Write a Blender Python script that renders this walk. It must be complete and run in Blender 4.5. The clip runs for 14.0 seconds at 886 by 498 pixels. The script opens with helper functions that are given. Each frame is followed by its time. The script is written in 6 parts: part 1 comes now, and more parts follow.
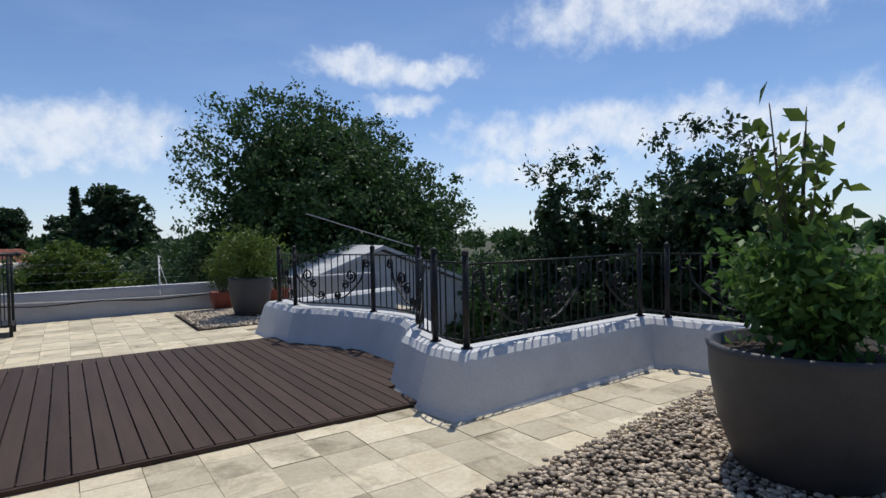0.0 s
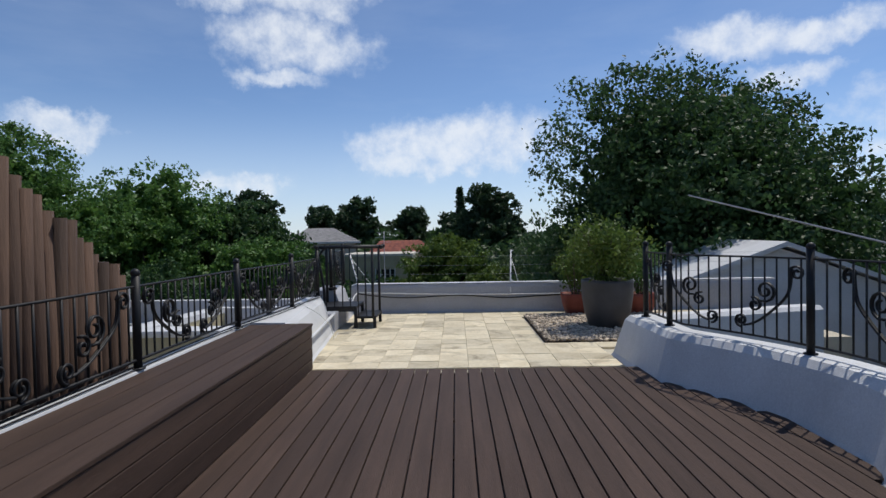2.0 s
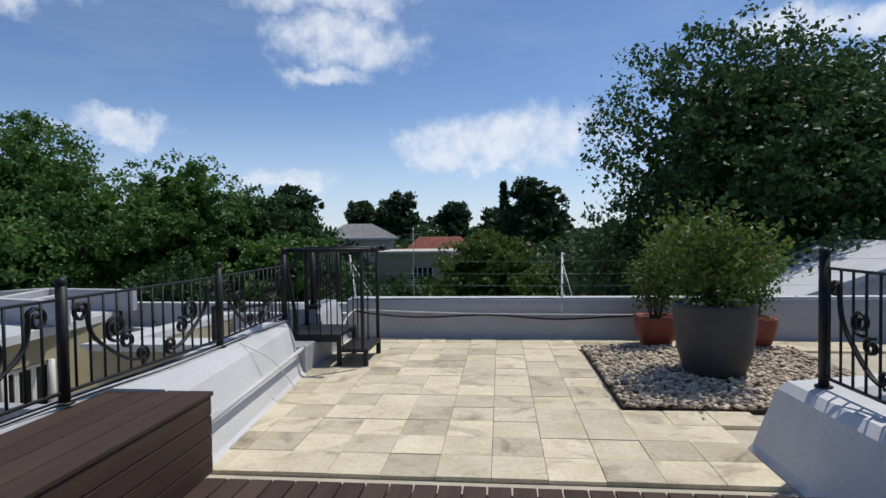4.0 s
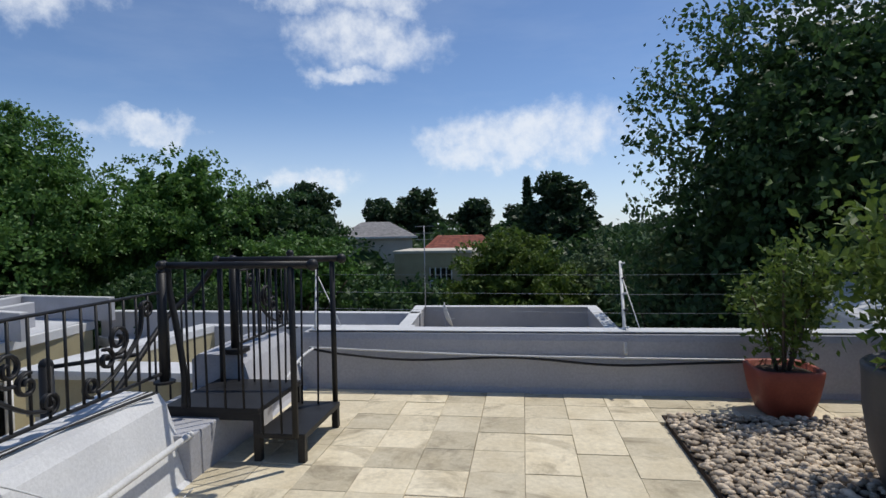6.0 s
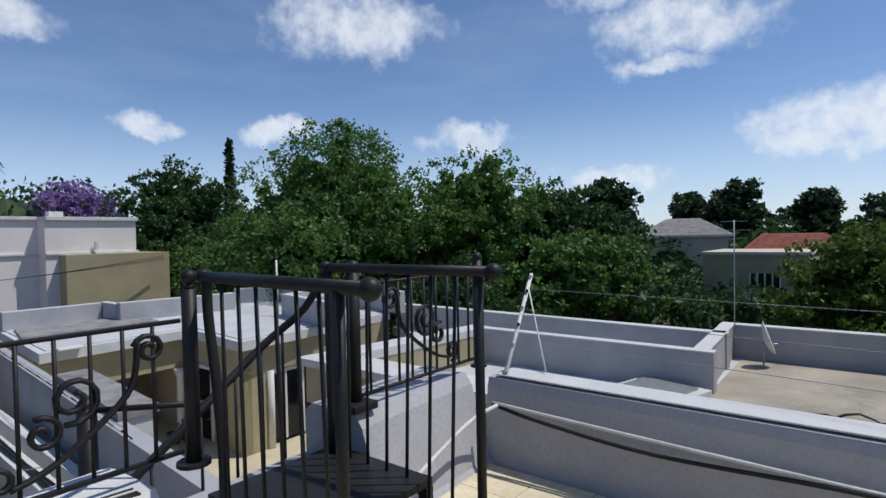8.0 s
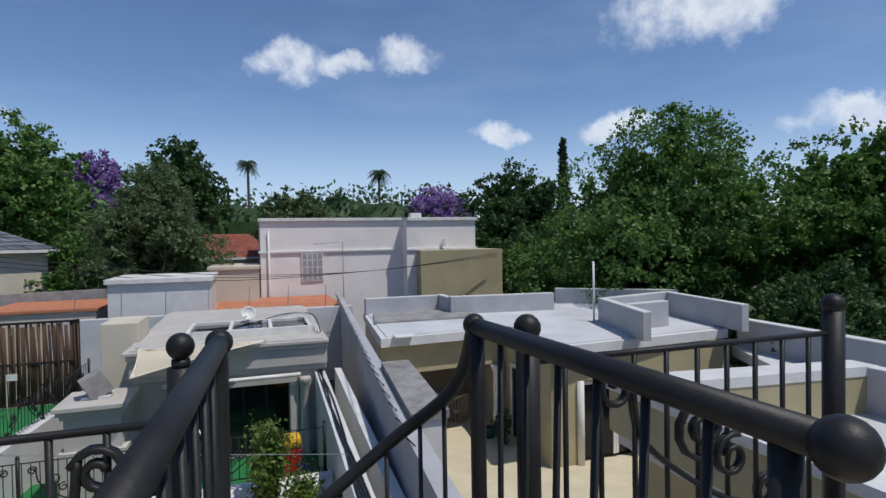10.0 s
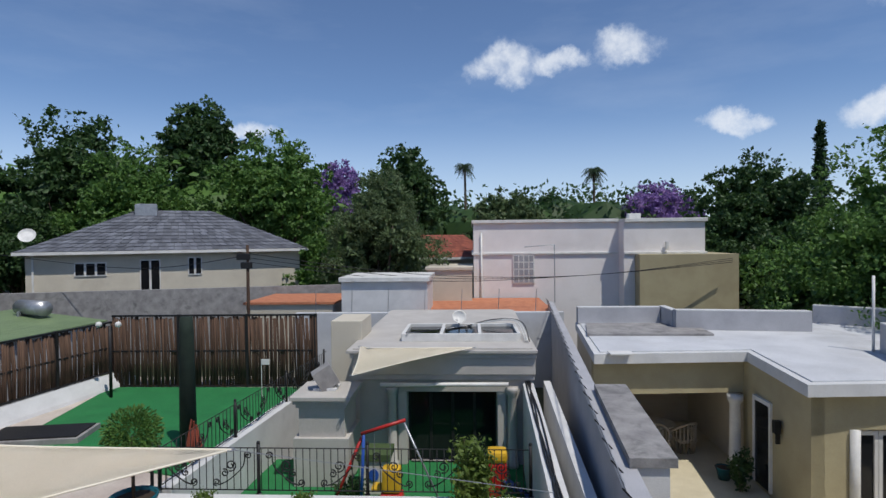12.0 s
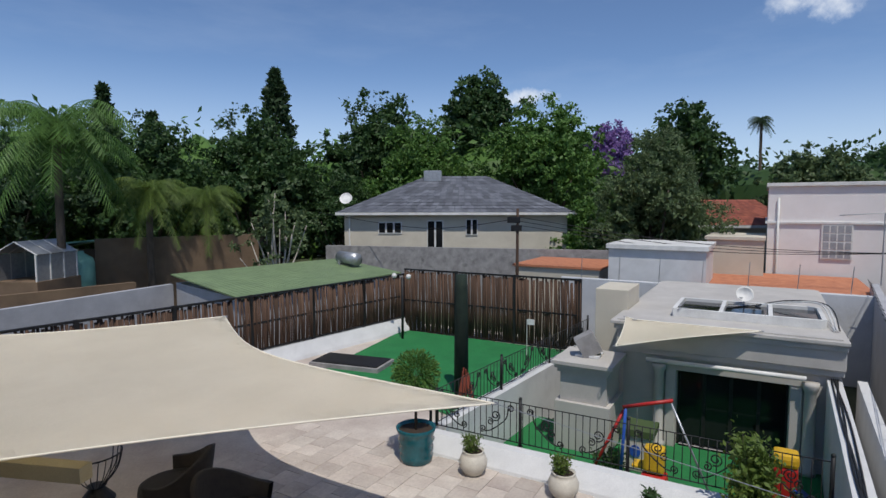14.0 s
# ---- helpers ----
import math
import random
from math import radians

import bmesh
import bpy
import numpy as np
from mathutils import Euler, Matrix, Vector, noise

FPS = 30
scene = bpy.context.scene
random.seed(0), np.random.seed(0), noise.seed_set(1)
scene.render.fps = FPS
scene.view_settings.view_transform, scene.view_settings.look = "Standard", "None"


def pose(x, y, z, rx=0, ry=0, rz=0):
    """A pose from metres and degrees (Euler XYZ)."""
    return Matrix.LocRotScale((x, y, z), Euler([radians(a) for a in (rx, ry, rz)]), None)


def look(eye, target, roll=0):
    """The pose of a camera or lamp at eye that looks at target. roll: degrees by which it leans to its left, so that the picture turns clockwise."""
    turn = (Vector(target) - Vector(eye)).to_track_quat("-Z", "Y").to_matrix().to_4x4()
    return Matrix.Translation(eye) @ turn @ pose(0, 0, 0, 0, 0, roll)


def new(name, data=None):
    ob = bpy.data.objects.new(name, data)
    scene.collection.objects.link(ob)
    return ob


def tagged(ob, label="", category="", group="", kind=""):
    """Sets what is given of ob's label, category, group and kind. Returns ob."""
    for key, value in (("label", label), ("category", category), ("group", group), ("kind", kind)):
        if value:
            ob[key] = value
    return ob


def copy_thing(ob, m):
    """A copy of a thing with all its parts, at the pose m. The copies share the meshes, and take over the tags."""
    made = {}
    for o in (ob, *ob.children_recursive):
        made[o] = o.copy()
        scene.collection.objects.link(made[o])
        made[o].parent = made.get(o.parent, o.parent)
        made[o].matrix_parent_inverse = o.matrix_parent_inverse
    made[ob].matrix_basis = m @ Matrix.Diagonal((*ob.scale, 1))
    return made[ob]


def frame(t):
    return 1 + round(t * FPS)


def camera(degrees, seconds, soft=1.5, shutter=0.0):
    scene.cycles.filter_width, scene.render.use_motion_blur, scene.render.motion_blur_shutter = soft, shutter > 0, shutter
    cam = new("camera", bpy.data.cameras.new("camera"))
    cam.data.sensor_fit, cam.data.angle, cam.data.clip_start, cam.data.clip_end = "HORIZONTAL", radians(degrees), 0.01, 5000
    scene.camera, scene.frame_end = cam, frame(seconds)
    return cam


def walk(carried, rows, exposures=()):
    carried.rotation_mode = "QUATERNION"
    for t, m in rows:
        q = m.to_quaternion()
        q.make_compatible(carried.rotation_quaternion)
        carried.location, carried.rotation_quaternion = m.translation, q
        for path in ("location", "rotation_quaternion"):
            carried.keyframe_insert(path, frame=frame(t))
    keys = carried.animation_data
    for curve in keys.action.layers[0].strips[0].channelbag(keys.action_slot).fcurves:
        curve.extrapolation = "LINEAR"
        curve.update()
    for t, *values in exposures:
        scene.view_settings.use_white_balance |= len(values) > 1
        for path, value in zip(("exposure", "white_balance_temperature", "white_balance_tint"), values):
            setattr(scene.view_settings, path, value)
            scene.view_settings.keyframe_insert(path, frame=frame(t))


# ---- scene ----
cam = camera(76.6, 14.0)
PATH = [
    # seconds, x, y, z, yaw, pitch, roll
    (0.0, 1.043, -0.754, 1.552, -34.09, -1.41, 1.14),
    (0.5, 1.162, -0.323, 1.569, -25.00, -1.37, 0.84),
    (1.0, 1.333, 0.274, 1.548, -14.88, -1.30, 0.94),
    (1.5, 1.497, 0.910, 1.537, -6.51, -1.37, 0.94),
    (2.0, 1.672, 1.558, 1.545, 1.29, -1.40, 1.01),
    (2.5, 1.803, 2.264, 1.564, 4.78, -1.44, 0.97),
    (3.0, 1.901, 3.030, 1.560, 5.48, -1.52, 0.88),
    (3.2, 1.923, 3.336, 1.562, 5.65, -1.69, 0.85),
    (5.3, 1.777, 6.379, 1.591, 6.03, -1.79, 0.79),
    (5.5, 1.798, 6.651, 1.598, 6.45, -1.86, 1.04),
    (6.0, 1.811, 7.332, 1.584, 8.14, -1.92, 1.12),
    (6.5, 1.815, 7.950, 1.552, 11.59, -1.87, 1.11),
    (7.0, 1.815, 8.525, 1.526, 19.65, -1.75, 1.16),
    (7.5, 1.786, 9.100, 1.538, 28.99, -1.58, 1.32),
    (8.0, 1.708, 9.654, 1.540, 38.61, -1.47, 1.19),
    (8.5, 1.545, 10.206, 1.538, 48.39, -1.33, 1.39),
    (9.0, 1.341, 10.632, 1.545, 57.59, -1.17, 1.35),
    (9.2, 1.255, 10.778, 1.552, 61.24, -1.17, 1.19),
    (10.2, 0.720, 11.070, 1.665, 74.40, -1.15, 0.95),
    (11.3, 0.137, 11.232, 1.807, 86.15, -1.10, 0.69),
    (11.5, 0.087, 11.224, 1.806, 87.86, -1.07, 0.77),
    (12.0, -0.041, 11.203, 1.826, 93.60, -0.99, 0.63),
    (12.5, -0.147, 11.169, 1.845, 99.90, -0.91, 0.42),
    (13.0, -0.212, 11.171, 1.849, 108.12, -1.12, 0.38),
    (13.5, -0.220, 11.189, 1.866, 115.67, -2.18, 0.23),
    (14.0, -0.219, 11.206, 1.862, 120.54, -4.52, 0.10),
]
walk(cam, [(t, pose(x, y, z, 90 + p, r, w)) for t, x, y, z, w, p, r in PATH])

# ---- light ----
SUN_TO = Vector((0.33, 0.30, 0.895)).normalized()
sun_az = math.atan2(SUN_TO.x, SUN_TO.y)
sun_el = math.asin(SUN_TO.z)
sun = new("sun", bpy.data.lights.new("sun", "SUN"))
sun.data.energy, sun.data.angle, sun.data.color = 3.2, radians(0.55), (1.0, 0.96, 0.89)
sun.matrix_world = look(SUN_TO * 50, (0, 0, 0))

world = bpy.data.worlds.new("world")
scene.world = world
world.use_nodes = True


def wire(tree, kind, ins=None, **attrs):
    """A node with its inputs set from values or sockets."""
    n = tree.nodes.new(kind)
    for k, v in attrs.items():
        setattr(n, k, v)
    for k, v in (ins or {}).items():
        if isinstance(v, bpy.types.NodeSocket):
            tree.links.new(v, n.inputs[k])
        else:
            n.inputs[k].default_value = v
    return n


def math_node(tree, op, a, b=0.0, clamp=False):
    return wire(tree, "ShaderNodeMath", {0: a, 1: b}, operation=op, use_clamp=clamp).outputs[0]


# drifting cumulus: bearing left of +Y, elevation, half width, half height (degrees)
CLOUDS = [
    (-26, 16.5, 6.0, 2.0), (-33, 16.2, 4.2, 1.5), (-30, 13.0, 3.6, 1.2), (-57, 20.5, 15, 3.2), (-47, 9.3, 13, 3.2), (-60, 9.6, 14, 3.0), (-43, 6.0, 9, 2.0), (-70, 8.0, 12, 4.0),
    (16, 18.5, 7.0, 3.0), (17, 23.0, 9.0, 2.5), (17.5, 15.0, 3.6, 1.0), (-1, 9.2, 11, 3.2), (3, 7.5, 8.0, 2.0),
    (22, 5.5, 5.0, 1.6), (35.5, 9.8, 5.0, 1.3), (55, 10.0, 3.4, 1.2), (66, 10.2, 3.0, 1.0), (75.5, 17.8, 3.2, 1.7), (87, 17.0, 3.6, 1.8), (82, 17.0, 2.5, 1.2),
    (112, 10.8, 3.0, 1.0), (47, 20.0, 8.0, 3.0),
]


def build_sky():
    nt = world.node_tree
    nt.nodes.clear()
    out = wire(nt, "ShaderNodeOutputWorld")
    sky = wire(nt, "ShaderNodeTexSky", sky_type="NISHITA", sun_disc=False, sun_elevation=sun_el, sun_rotation=sun_az,
               altitude=1600.0, air_density=1.0, dust_density=0.6, ozone_density=2.4)
    tc = wire(nt, "ShaderNodeTexCoord")
    warp = wire(nt, "ShaderNodeTexNoise", {"Vector": tc.outputs["Generated"], "Scale": 9.0, "Detail": 7.0, "Roughness": 0.6})
    off = wire(nt, "ShaderNodeVectorMath", {0: warp.outputs["Color"], 1: (0.5, 0.5, 0.5)}, operation="SUBTRACT")
    off = wire(nt, "ShaderNodeVectorMath", {0: off.outputs[0], 3: 0.11}, operation="SCALE")
    d = wire(nt, "ShaderNodeVectorMath", {0: tc.outputs["Generated"], 1: off.outputs[0]}, operation="ADD")
    total = None
    for b, e, w, h in CLOUDS:
        b, e, w, h = radians(b), radians(e), w * 1.25, h * 1.2
        c = Vector((-math.sin(b) * math.cos(e), math.cos(b) * math.cos(e), math.sin(e)))
        right = Vector((math.cos(b), math.sin(b), 0))
        up = right.cross(c)
        dx = wire(nt, "ShaderNodeVectorMath", {0: d.outputs[0], 1: right / math.sin(radians(w))}, operation="DOT_PRODUCT").outputs["Value"]
        dy = wire(nt, "ShaderNodeVectorMath", {0: d.outputs[0], 1: up / math.sin(radians(h))}, operation="DOT_PRODUCT").outputs["Value"]
        dc = wire(nt, "ShaderNodeVectorMath", {0: d.outputs[0], 1: c}, operation="DOT_PRODUCT").outputs["Value"]
        dy = math_node(nt, "SUBTRACT", dy, -0.0)
        r2 = math_node(nt, "ADD", math_node(nt, "MULTIPLY", dx, dx), math_node(nt, "MULTIPLY", dy, dy))
        v = math_node(nt, "MULTIPLY", math_node(nt, "SUBTRACT", 1.12, r2), math_node(nt, "GREATER_THAN", dc, 0.0), clamp=True)
        total = v if total is None else math_node(nt, "MAXIMUM", total, v)
    fine = wire(nt, "ShaderNodeTexNoise", {"Vector": tc.outputs["Generated"], "Scale": 26.0, "Detail": 8.0, "Roughness": 0.62})
    dens = math_node(nt, "ADD", total, math_node(nt, "MULTIPLY", math_node(nt, "SUBTRACT", fine.outputs["Fac"], 0.5), 1.7))
    dens = wire(nt, "ShaderNodeMapRange", {"Value": dens, 1: 0.08, 2: 1.36, 3: 0.0, 4: 0.84}, clamp=True, interpolation_type="SMOOTHSTEP").outputs[0]
    keep = wire(nt, "ShaderNodeMapRange", {"Value": total, 1: 0.0, 2: 0.1, 3: 0.0, 4: 1.0}, clamp=True).outputs[0]
    dens = math_node(nt, "MULTIPLY", dens, keep)
    # thin high haze streaks and a pale band along the horizon
    mp = wire(nt, "ShaderNodeMapping", {"Vector": tc.outputs["Generated"], "Scale": (1.2, 1.2, 5.0), "Rotation": (0.2, 0.3, 0.4)})
    thin = wire(nt, "ShaderNodeTexNoise", {"Vector": mp.outputs[0], "Scale": 2.2, "Detail": 6.0, "Roughness": 0.6})
    thin = wire(nt, "ShaderNodeMapRange", {"Value": thin.outputs["Fac"], 1: 0.47, 2: 0.80, 3: 0.0, 4: 0.12}, clamp=True).outputs[0]
    sep = wire(nt, "ShaderNodeSeparateXYZ", {0: tc.outputs["Generated"]})
    low = wire(nt, "ShaderNodeMapRange", {"Value": sep.outputs[2], 1: 0.0, 2: 0.24, 3: 0.5, 4: 0.0}, clamp=True, interpolation_type="SMOOTHSTEP").outputs[0]
    cover = math_node(nt, "MAXIMUM", dens, math_node(nt, "MAXIMUM", thin, low))
    tint = wire(nt, "ShaderNodeMix", {0: dens, 6: (6.4, 7.3, 8.8, 1), 7: (8.6, 8.9, 9.3, 1)}, data_type="RGBA")
    hue = wire(nt, "ShaderNodeMix", {0: 1.0, 6: sky.outputs[0], 7: (0.92, 1.0, 1.12, 1)}, data_type="RGBA", blend_type="MULTIPLY")
    mix = wire(nt, "ShaderNodeMix", {0: cover, 6: hue.outputs[2], 7: tint.outputs[2]}, data_type="RGBA")
    bg = wire(nt, "ShaderNodeBackground", {"Color": mix.outputs[2], "Strength": 0.103})
    nt.links.new(bg.outputs[0], out.inputs[0])


build_sky()
scene.view_settings.exposure = 0.0

# ---- materials ----
MATS = {}


def material(name, col, col2=None, rough=0.7, metal=0.0, scale=3.0, fine=40.0, bump=0.15, var=0.0, contrast=0.5, stain=None, stain_amt=0.0, spec=0.4, sss=0.0, island=False, stretch=(1, 1, 1)):
    """A procedural surface: two scales of colour change, stains, relief, and a shade of its own for every piece."""
    m = bpy.data.materials.new(name)
    m.use_nodes = True
    nt = m.node_tree
    b = nt.nodes["Principled BSDF"]
    tc = wire(nt, "ShaderNodeTexCoord")
    mp = wire(nt, "ShaderNodeMapping", {"Vector": tc.outputs["Object"], "Scale": stretch})
    info = wire(nt, "ShaderNodeObjectInfo")
    vec = mp.outputs[0]
    if var:
        vec = wire(nt, "ShaderNodeVectorMath", {0: vec, 1: wire(nt, "ShaderNodeCombineXYZ", {0: math_node(nt, "MULTIPLY", info.outputs["Random"], 37.0), 1: math_node(nt, "MULTIPLY", info.outputs["Random"], 91.0)}).outputs[0]}, operation="ADD").outputs[0]
    big = wire(nt, "ShaderNodeTexNoise", {"Vector": vec, "Scale": scale, "Detail": 5.0, "Roughness": 0.6})
    small = wire(nt, "ShaderNodeTexNoise", {"Vector": vec, "Scale": fine, "Detail": 4.0, "Roughness": 0.65})
    col2 = col2 or tuple(c * 0.8 for c in col)
    f = wire(nt, "ShaderNodeMapRange", {"Value": big.outputs["Fac"], 1: 0.5 - contrast / 2 * 0.6, 2: 0.5 + contrast / 2 * 0.6}, clamp=True).outputs[0]
    c = wire(nt, "ShaderNodeMix", {0: f, 6: (*col, 1), 7: (*col2, 1)}, data_type="RGBA").outputs[2]
    g = wire(nt, "ShaderNodeMapRange", {"Value": small.outputs["Fac"], 1: 0.25, 2: 0.75, 3: 0.86, 4: 1.12}).outputs[0]
    c = wire(nt, "ShaderNodeVectorMath", {0: c, 3: g}, operation="SCALE").outputs[0]
    if stain:
        st = wire(nt, "ShaderNodeTexNoise", {"Vector": vec, "Scale": scale * 0.6, "Detail": 8.0, "Roughness": 0.7, "Distortion": 0.6})
        sf = wire(nt, "ShaderNodeMapRange", {"Value": st.outputs["Fac"], 1: 0.53, 2: 0.72, 3: 0.0, 4: stain_amt}, clamp=True).outputs[0]
        c = wire(nt, "ShaderNodeMix", {0: sf, 6: c, 7: (*stain, 1)}, data_type="RGBA").outputs[2]
    if var:
        rnd = info.outputs["Random"]
        if island:
            rnd = wire(nt, "ShaderNodeNewGeometry").outputs["Random Per Island"]
        v = wire(nt, "ShaderNodeMapRange", {"Value": rnd, 3: 1 - var, 4: 1 + var}).outputs[0]
        c = wire(nt, "ShaderNodeVectorMath", {0: c, 3: v}, operation="SCALE").outputs[0]
    nt.links.new(c, b.inputs["Base Color"])
    b.inputs["Roughness"].default_value, b.inputs["Metallic"].default_value = rough, metal
    b.inputs["Specular IOR Level"].default_value = spec
    if bump:
        bp = wire(nt, "ShaderNodeBump", {"Height": small.outputs["Fac"], "Strength": bump, "Distance": 0.02})
        nt.links.new(bp.outputs[0], b.inputs["Normal"])
    MATS[name] = m
    return m


def leaf_material(name, col, col2, rough=0.55):
    m = bpy.data.materials.new(name)
    m.use_nodes = True
    nt = m.node_tree
    b = nt.nodes["Principled BSDF"]
    geo = wire(nt, "ShaderNodeNewGeometry")
    tc = wire(nt, "ShaderNodeTexCoord")
    n = wire(nt, "ShaderNodeTexNoise", {"Vector": tc.outputs["Object"], "Scale": 0.7, "Detail": 3.0})
    f = math_node(nt, "ADD", math_node(nt, "MULTIPLY", geo.outputs["Random Per Island"], 0.6), math_node(nt, "SUBTRACT", n.outputs["Fac"], 0.3), clamp=True)
    c = wire(nt, "ShaderNodeMix", {0: f, 6: (*col, 1), 7: (*col2, 1)}, data_type="RGBA")
    nt.links.new(c.outputs[2], b.inputs["Base Color"])
    b.inputs["Roughness"].default_value = rough
    b.inputs["Specular IOR Level"].default_value = 0.35
    tr = wire(nt, "ShaderNodeBsdfTranslucent", {"Color": c.outputs[2]})
    mix = wire(nt, "ShaderNodeMixShader", {0: 0.34, 1: b.outputs[0], 2: tr.outputs[0]})
    nt.links.new(mix.outputs[0], nt.nodes["Material Output"].inputs[0])
    MATS[name] = m
    return m


WHITE = material("white_wall_paint", (0.66, 0.66, 0.655), (0.58, 0.58, 0.575), rough=0.55, scale=1.6, fine=60, bump=0.12, stain=(0.42, 0.42, 0.43), stain_amt=0.35)
# wall grey; on the far parapet and boundary wall it holds painted-in shade
GREYWALL = material("pale_grey_paint_and_shade", (0.43, 0.43, 0.45), (0.36, 0.36, 0.38), rough=0.6, scale=1.2, fine=45, bump=0.18, stain=(0.30, 0.30, 0.32), stain_amt=0.4)
ROOFWHITE = material("white_roof_membrane", (0.60, 0.61, 0.63), (0.50, 0.51, 0.53), rough=0.6, scale=0.8, fine=30, bump=0.12, stain=(0.34, 0.33, 0.31), stain_amt=0.5)
CONCRETE = material("weathered_concrete", (0.33, 0.32, 0.31), (0.22, 0.21, 0.21), rough=0.85, scale=2.5, fine=55, bump=0.35, stain=(0.08, 0.08, 0.08), stain_amt=0.8)
STONE = material("warm_grey_plaster", (0.50, 0.475, 0.44), (0.43, 0.405, 0.375), rough=0.7, scale=1.1, fine=50, bump=0.12, stain=(0.33, 0.31, 0.29), stain_amt=0.4)
OLIVE = material("khaki_wall_plaster", (0.42, 0.37, 0.23), (0.36, 0.31, 0.19), rough=0.8, scale=1.0, fine=70, bump=0.12)
CREAM = material("cream_wall_plaster", (0.60, 0.55, 0.45), (0.54, 0.49, 0.40), rough=0.8, scale=0.8, fine=60, bump=0.1, stain=(0.4, 0.36, 0.3), stain_amt=0.3)
BLUSH = material("off_white_house_paint", (0.80, 0.76, 0.74), (0.73, 0.69, 0.67), rough=0.75, scale=0.6, fine=40, bump=0.08, stain=(0.5, 0.46, 0.44), stain_amt=0.3)
TILE = material("sandstone_tile", (0.71, 0.635, 0.475), (0.53, 0.445, 0.295), rough=0.8, scale=3.1, fine=24, bump=0.25, var=0.19, contrast=0.95, stain=(0.23, 0.19, 0.125), stain_amt=0.95, spec=0.25)
GROUT = material("sandy_grout", (0.56, 0.50, 0.38), rough=0.9, scale=4, fine=60, bump=0.3)
SHADECLOTH = material("dark_green_wrap_cloth", (0.018, 0.032, 0.022), (0.012, 0.022, 0.016), rough=0.85, scale=4, fine=60, bump=0.3)
# pale pane colour stands in for the sky's reflection in the glass
SKYGLASS = material("sky_reflecting_window_glass", (0.36, 0.37, 0.39), (0.27, 0.28, 0.30), rough=0.15, scale=1.5, fine=8, bump=0.0, spec=0.5)
DECK = material("brown_composite_deck", (0.078, 0.050, 0.038), (0.056, 0.036, 0.028), rough=0.65, scale=2.0, fine=30, bump=0.3, var=0.22, spec=0.18, stretch=(6, 0.5, 6), stain=(0.05, 0.035, 0.03), stain_amt=0.5)
IRON = material("black_painted_iron", (0.012, 0.012, 0.013), (0.02, 0.02, 0.021), rough=0.5, scale=8, fine=80, bump=0.08, spec=0.3)
RUBBER = material("black_cable_rubber", (0.015, 0.015, 0.016), rough=0.6, fine=50, bump=0.05)
WHITECABLE = material("white_pvc", (0.68, 0.68, 0.66), rough=0.4, fine=30, bump=0.03)
PEBBLE = material("river_pebble", (0.60, 0.49, 0.36), (0.36, 0.285, 0.205), rough=0.6, scale=5, fine=50, bump=0.1, var=0.5, island=True)
POTGREY = material("charcoal_fibre_planter", (0.068, 0.066, 0.068), (0.050, 0.049, 0.051), rough=0.5, scale=3, fine=60, bump=0.08)
TERRA = material("red_terracotta", (0.30, 0.075, 0.045), (0.22, 0.05, 0.03), rough=0.55, scale=4, fine=50, bump=0.12)
SOIL = material("potting_soil", (0.045, 0.03, 0.02), rough=0.95, scale=10, fine=60, bump=0.6)
BARK = material("grey_brown_bark", (0.13, 0.10, 0.075), (0.07, 0.055, 0.04), rough=0.9, scale=4, fine=30, bump=0.5, stretch=(1, 1, 0.3))
PALEBARK = material("pale_birch_bark", (0.55, 0.51, 0.45), (0.38, 0.34, 0.29), rough=0.85, scale=5, fine=30, bump=0.4, stretch=(1, 1, 0.3))
SAIL = material("cream_shade_cloth", (0.86, 0.79, 0.65), (0.81, 0.74, 0.60), rough=0.85, scale=1.0, fine=120, bump=0.1)
TURF = material("green_artificial_turf", (0.02, 0.19, 0.055), (0.015, 0.15, 0.045), rough=0.9, scale=1.5, fine=150, bump=0.6)
POLE = material("dark_timber_pole", (0.115, 0.066, 0.043), (0.055, 0.032, 0.022), rough=0.85, scale=3, fine=30, bump=0.4, var=0.35, stretch=(2, 2, 0.2))
SLATE = material("grey_slate_shingle", (0.15, 0.16, 0.185), (0.10, 0.105, 0.125), rough=0.75, scale=1.2, fine=30, bump=0.3, var=0.3, island=True)
REDTILE = material("red_clay_roof_tile", (0.33, 0.10, 0.06), (0.22, 0.065, 0.045), rough=0.8, scale=2, fine=40, bump=0.3, var=0.25, island=True)
ORANGE = material("orange_brick_paving", (0.52, 0.21, 0.11), (0.40, 0.15, 0.08), rough=0.85, scale=3, fine=40, bump=0.3)
GREENROOF = material("pale_green_sheet_roof", (0.20, 0.27, 0.13), (0.15, 0.21, 0.10), rough=0.55, scale=1.0, fine=30, bump=0.1, stain=(0.10, 0.11, 0.07), stain_amt=0.4)
GLASS = material("dark_window_glass", (0.010, 0.011, 0.012), (0.016, 0.017, 0.018), rough=0.08, scale=0.5, fine=2, bump=0.0, spec=0.3)
TRIM = material("white_trim_paint", (0.74, 0.73, 0.70), rough=0.5, scale=2, fine=50, bump=0.05)
GALV = material("galvanised_metal", (0.42, 0.43, 0.45), (0.33, 0.34, 0.36), rough=0.4, metal=0.6, scale=6, fine=50, bump=0.05)
RED = material("red_plastic", (0.45, 0.025, 0.02), rough=0.4, fine=30, bump=0.02)
BLUE = material("blue_plastic", (0.03, 0.10, 0.42), rough=0.4, fine=30, bump=0.02)
YELLOW = material("yellow_plastic", (0.70, 0.42, 0.03), rough=0.4, fine=30, bump=0.02)
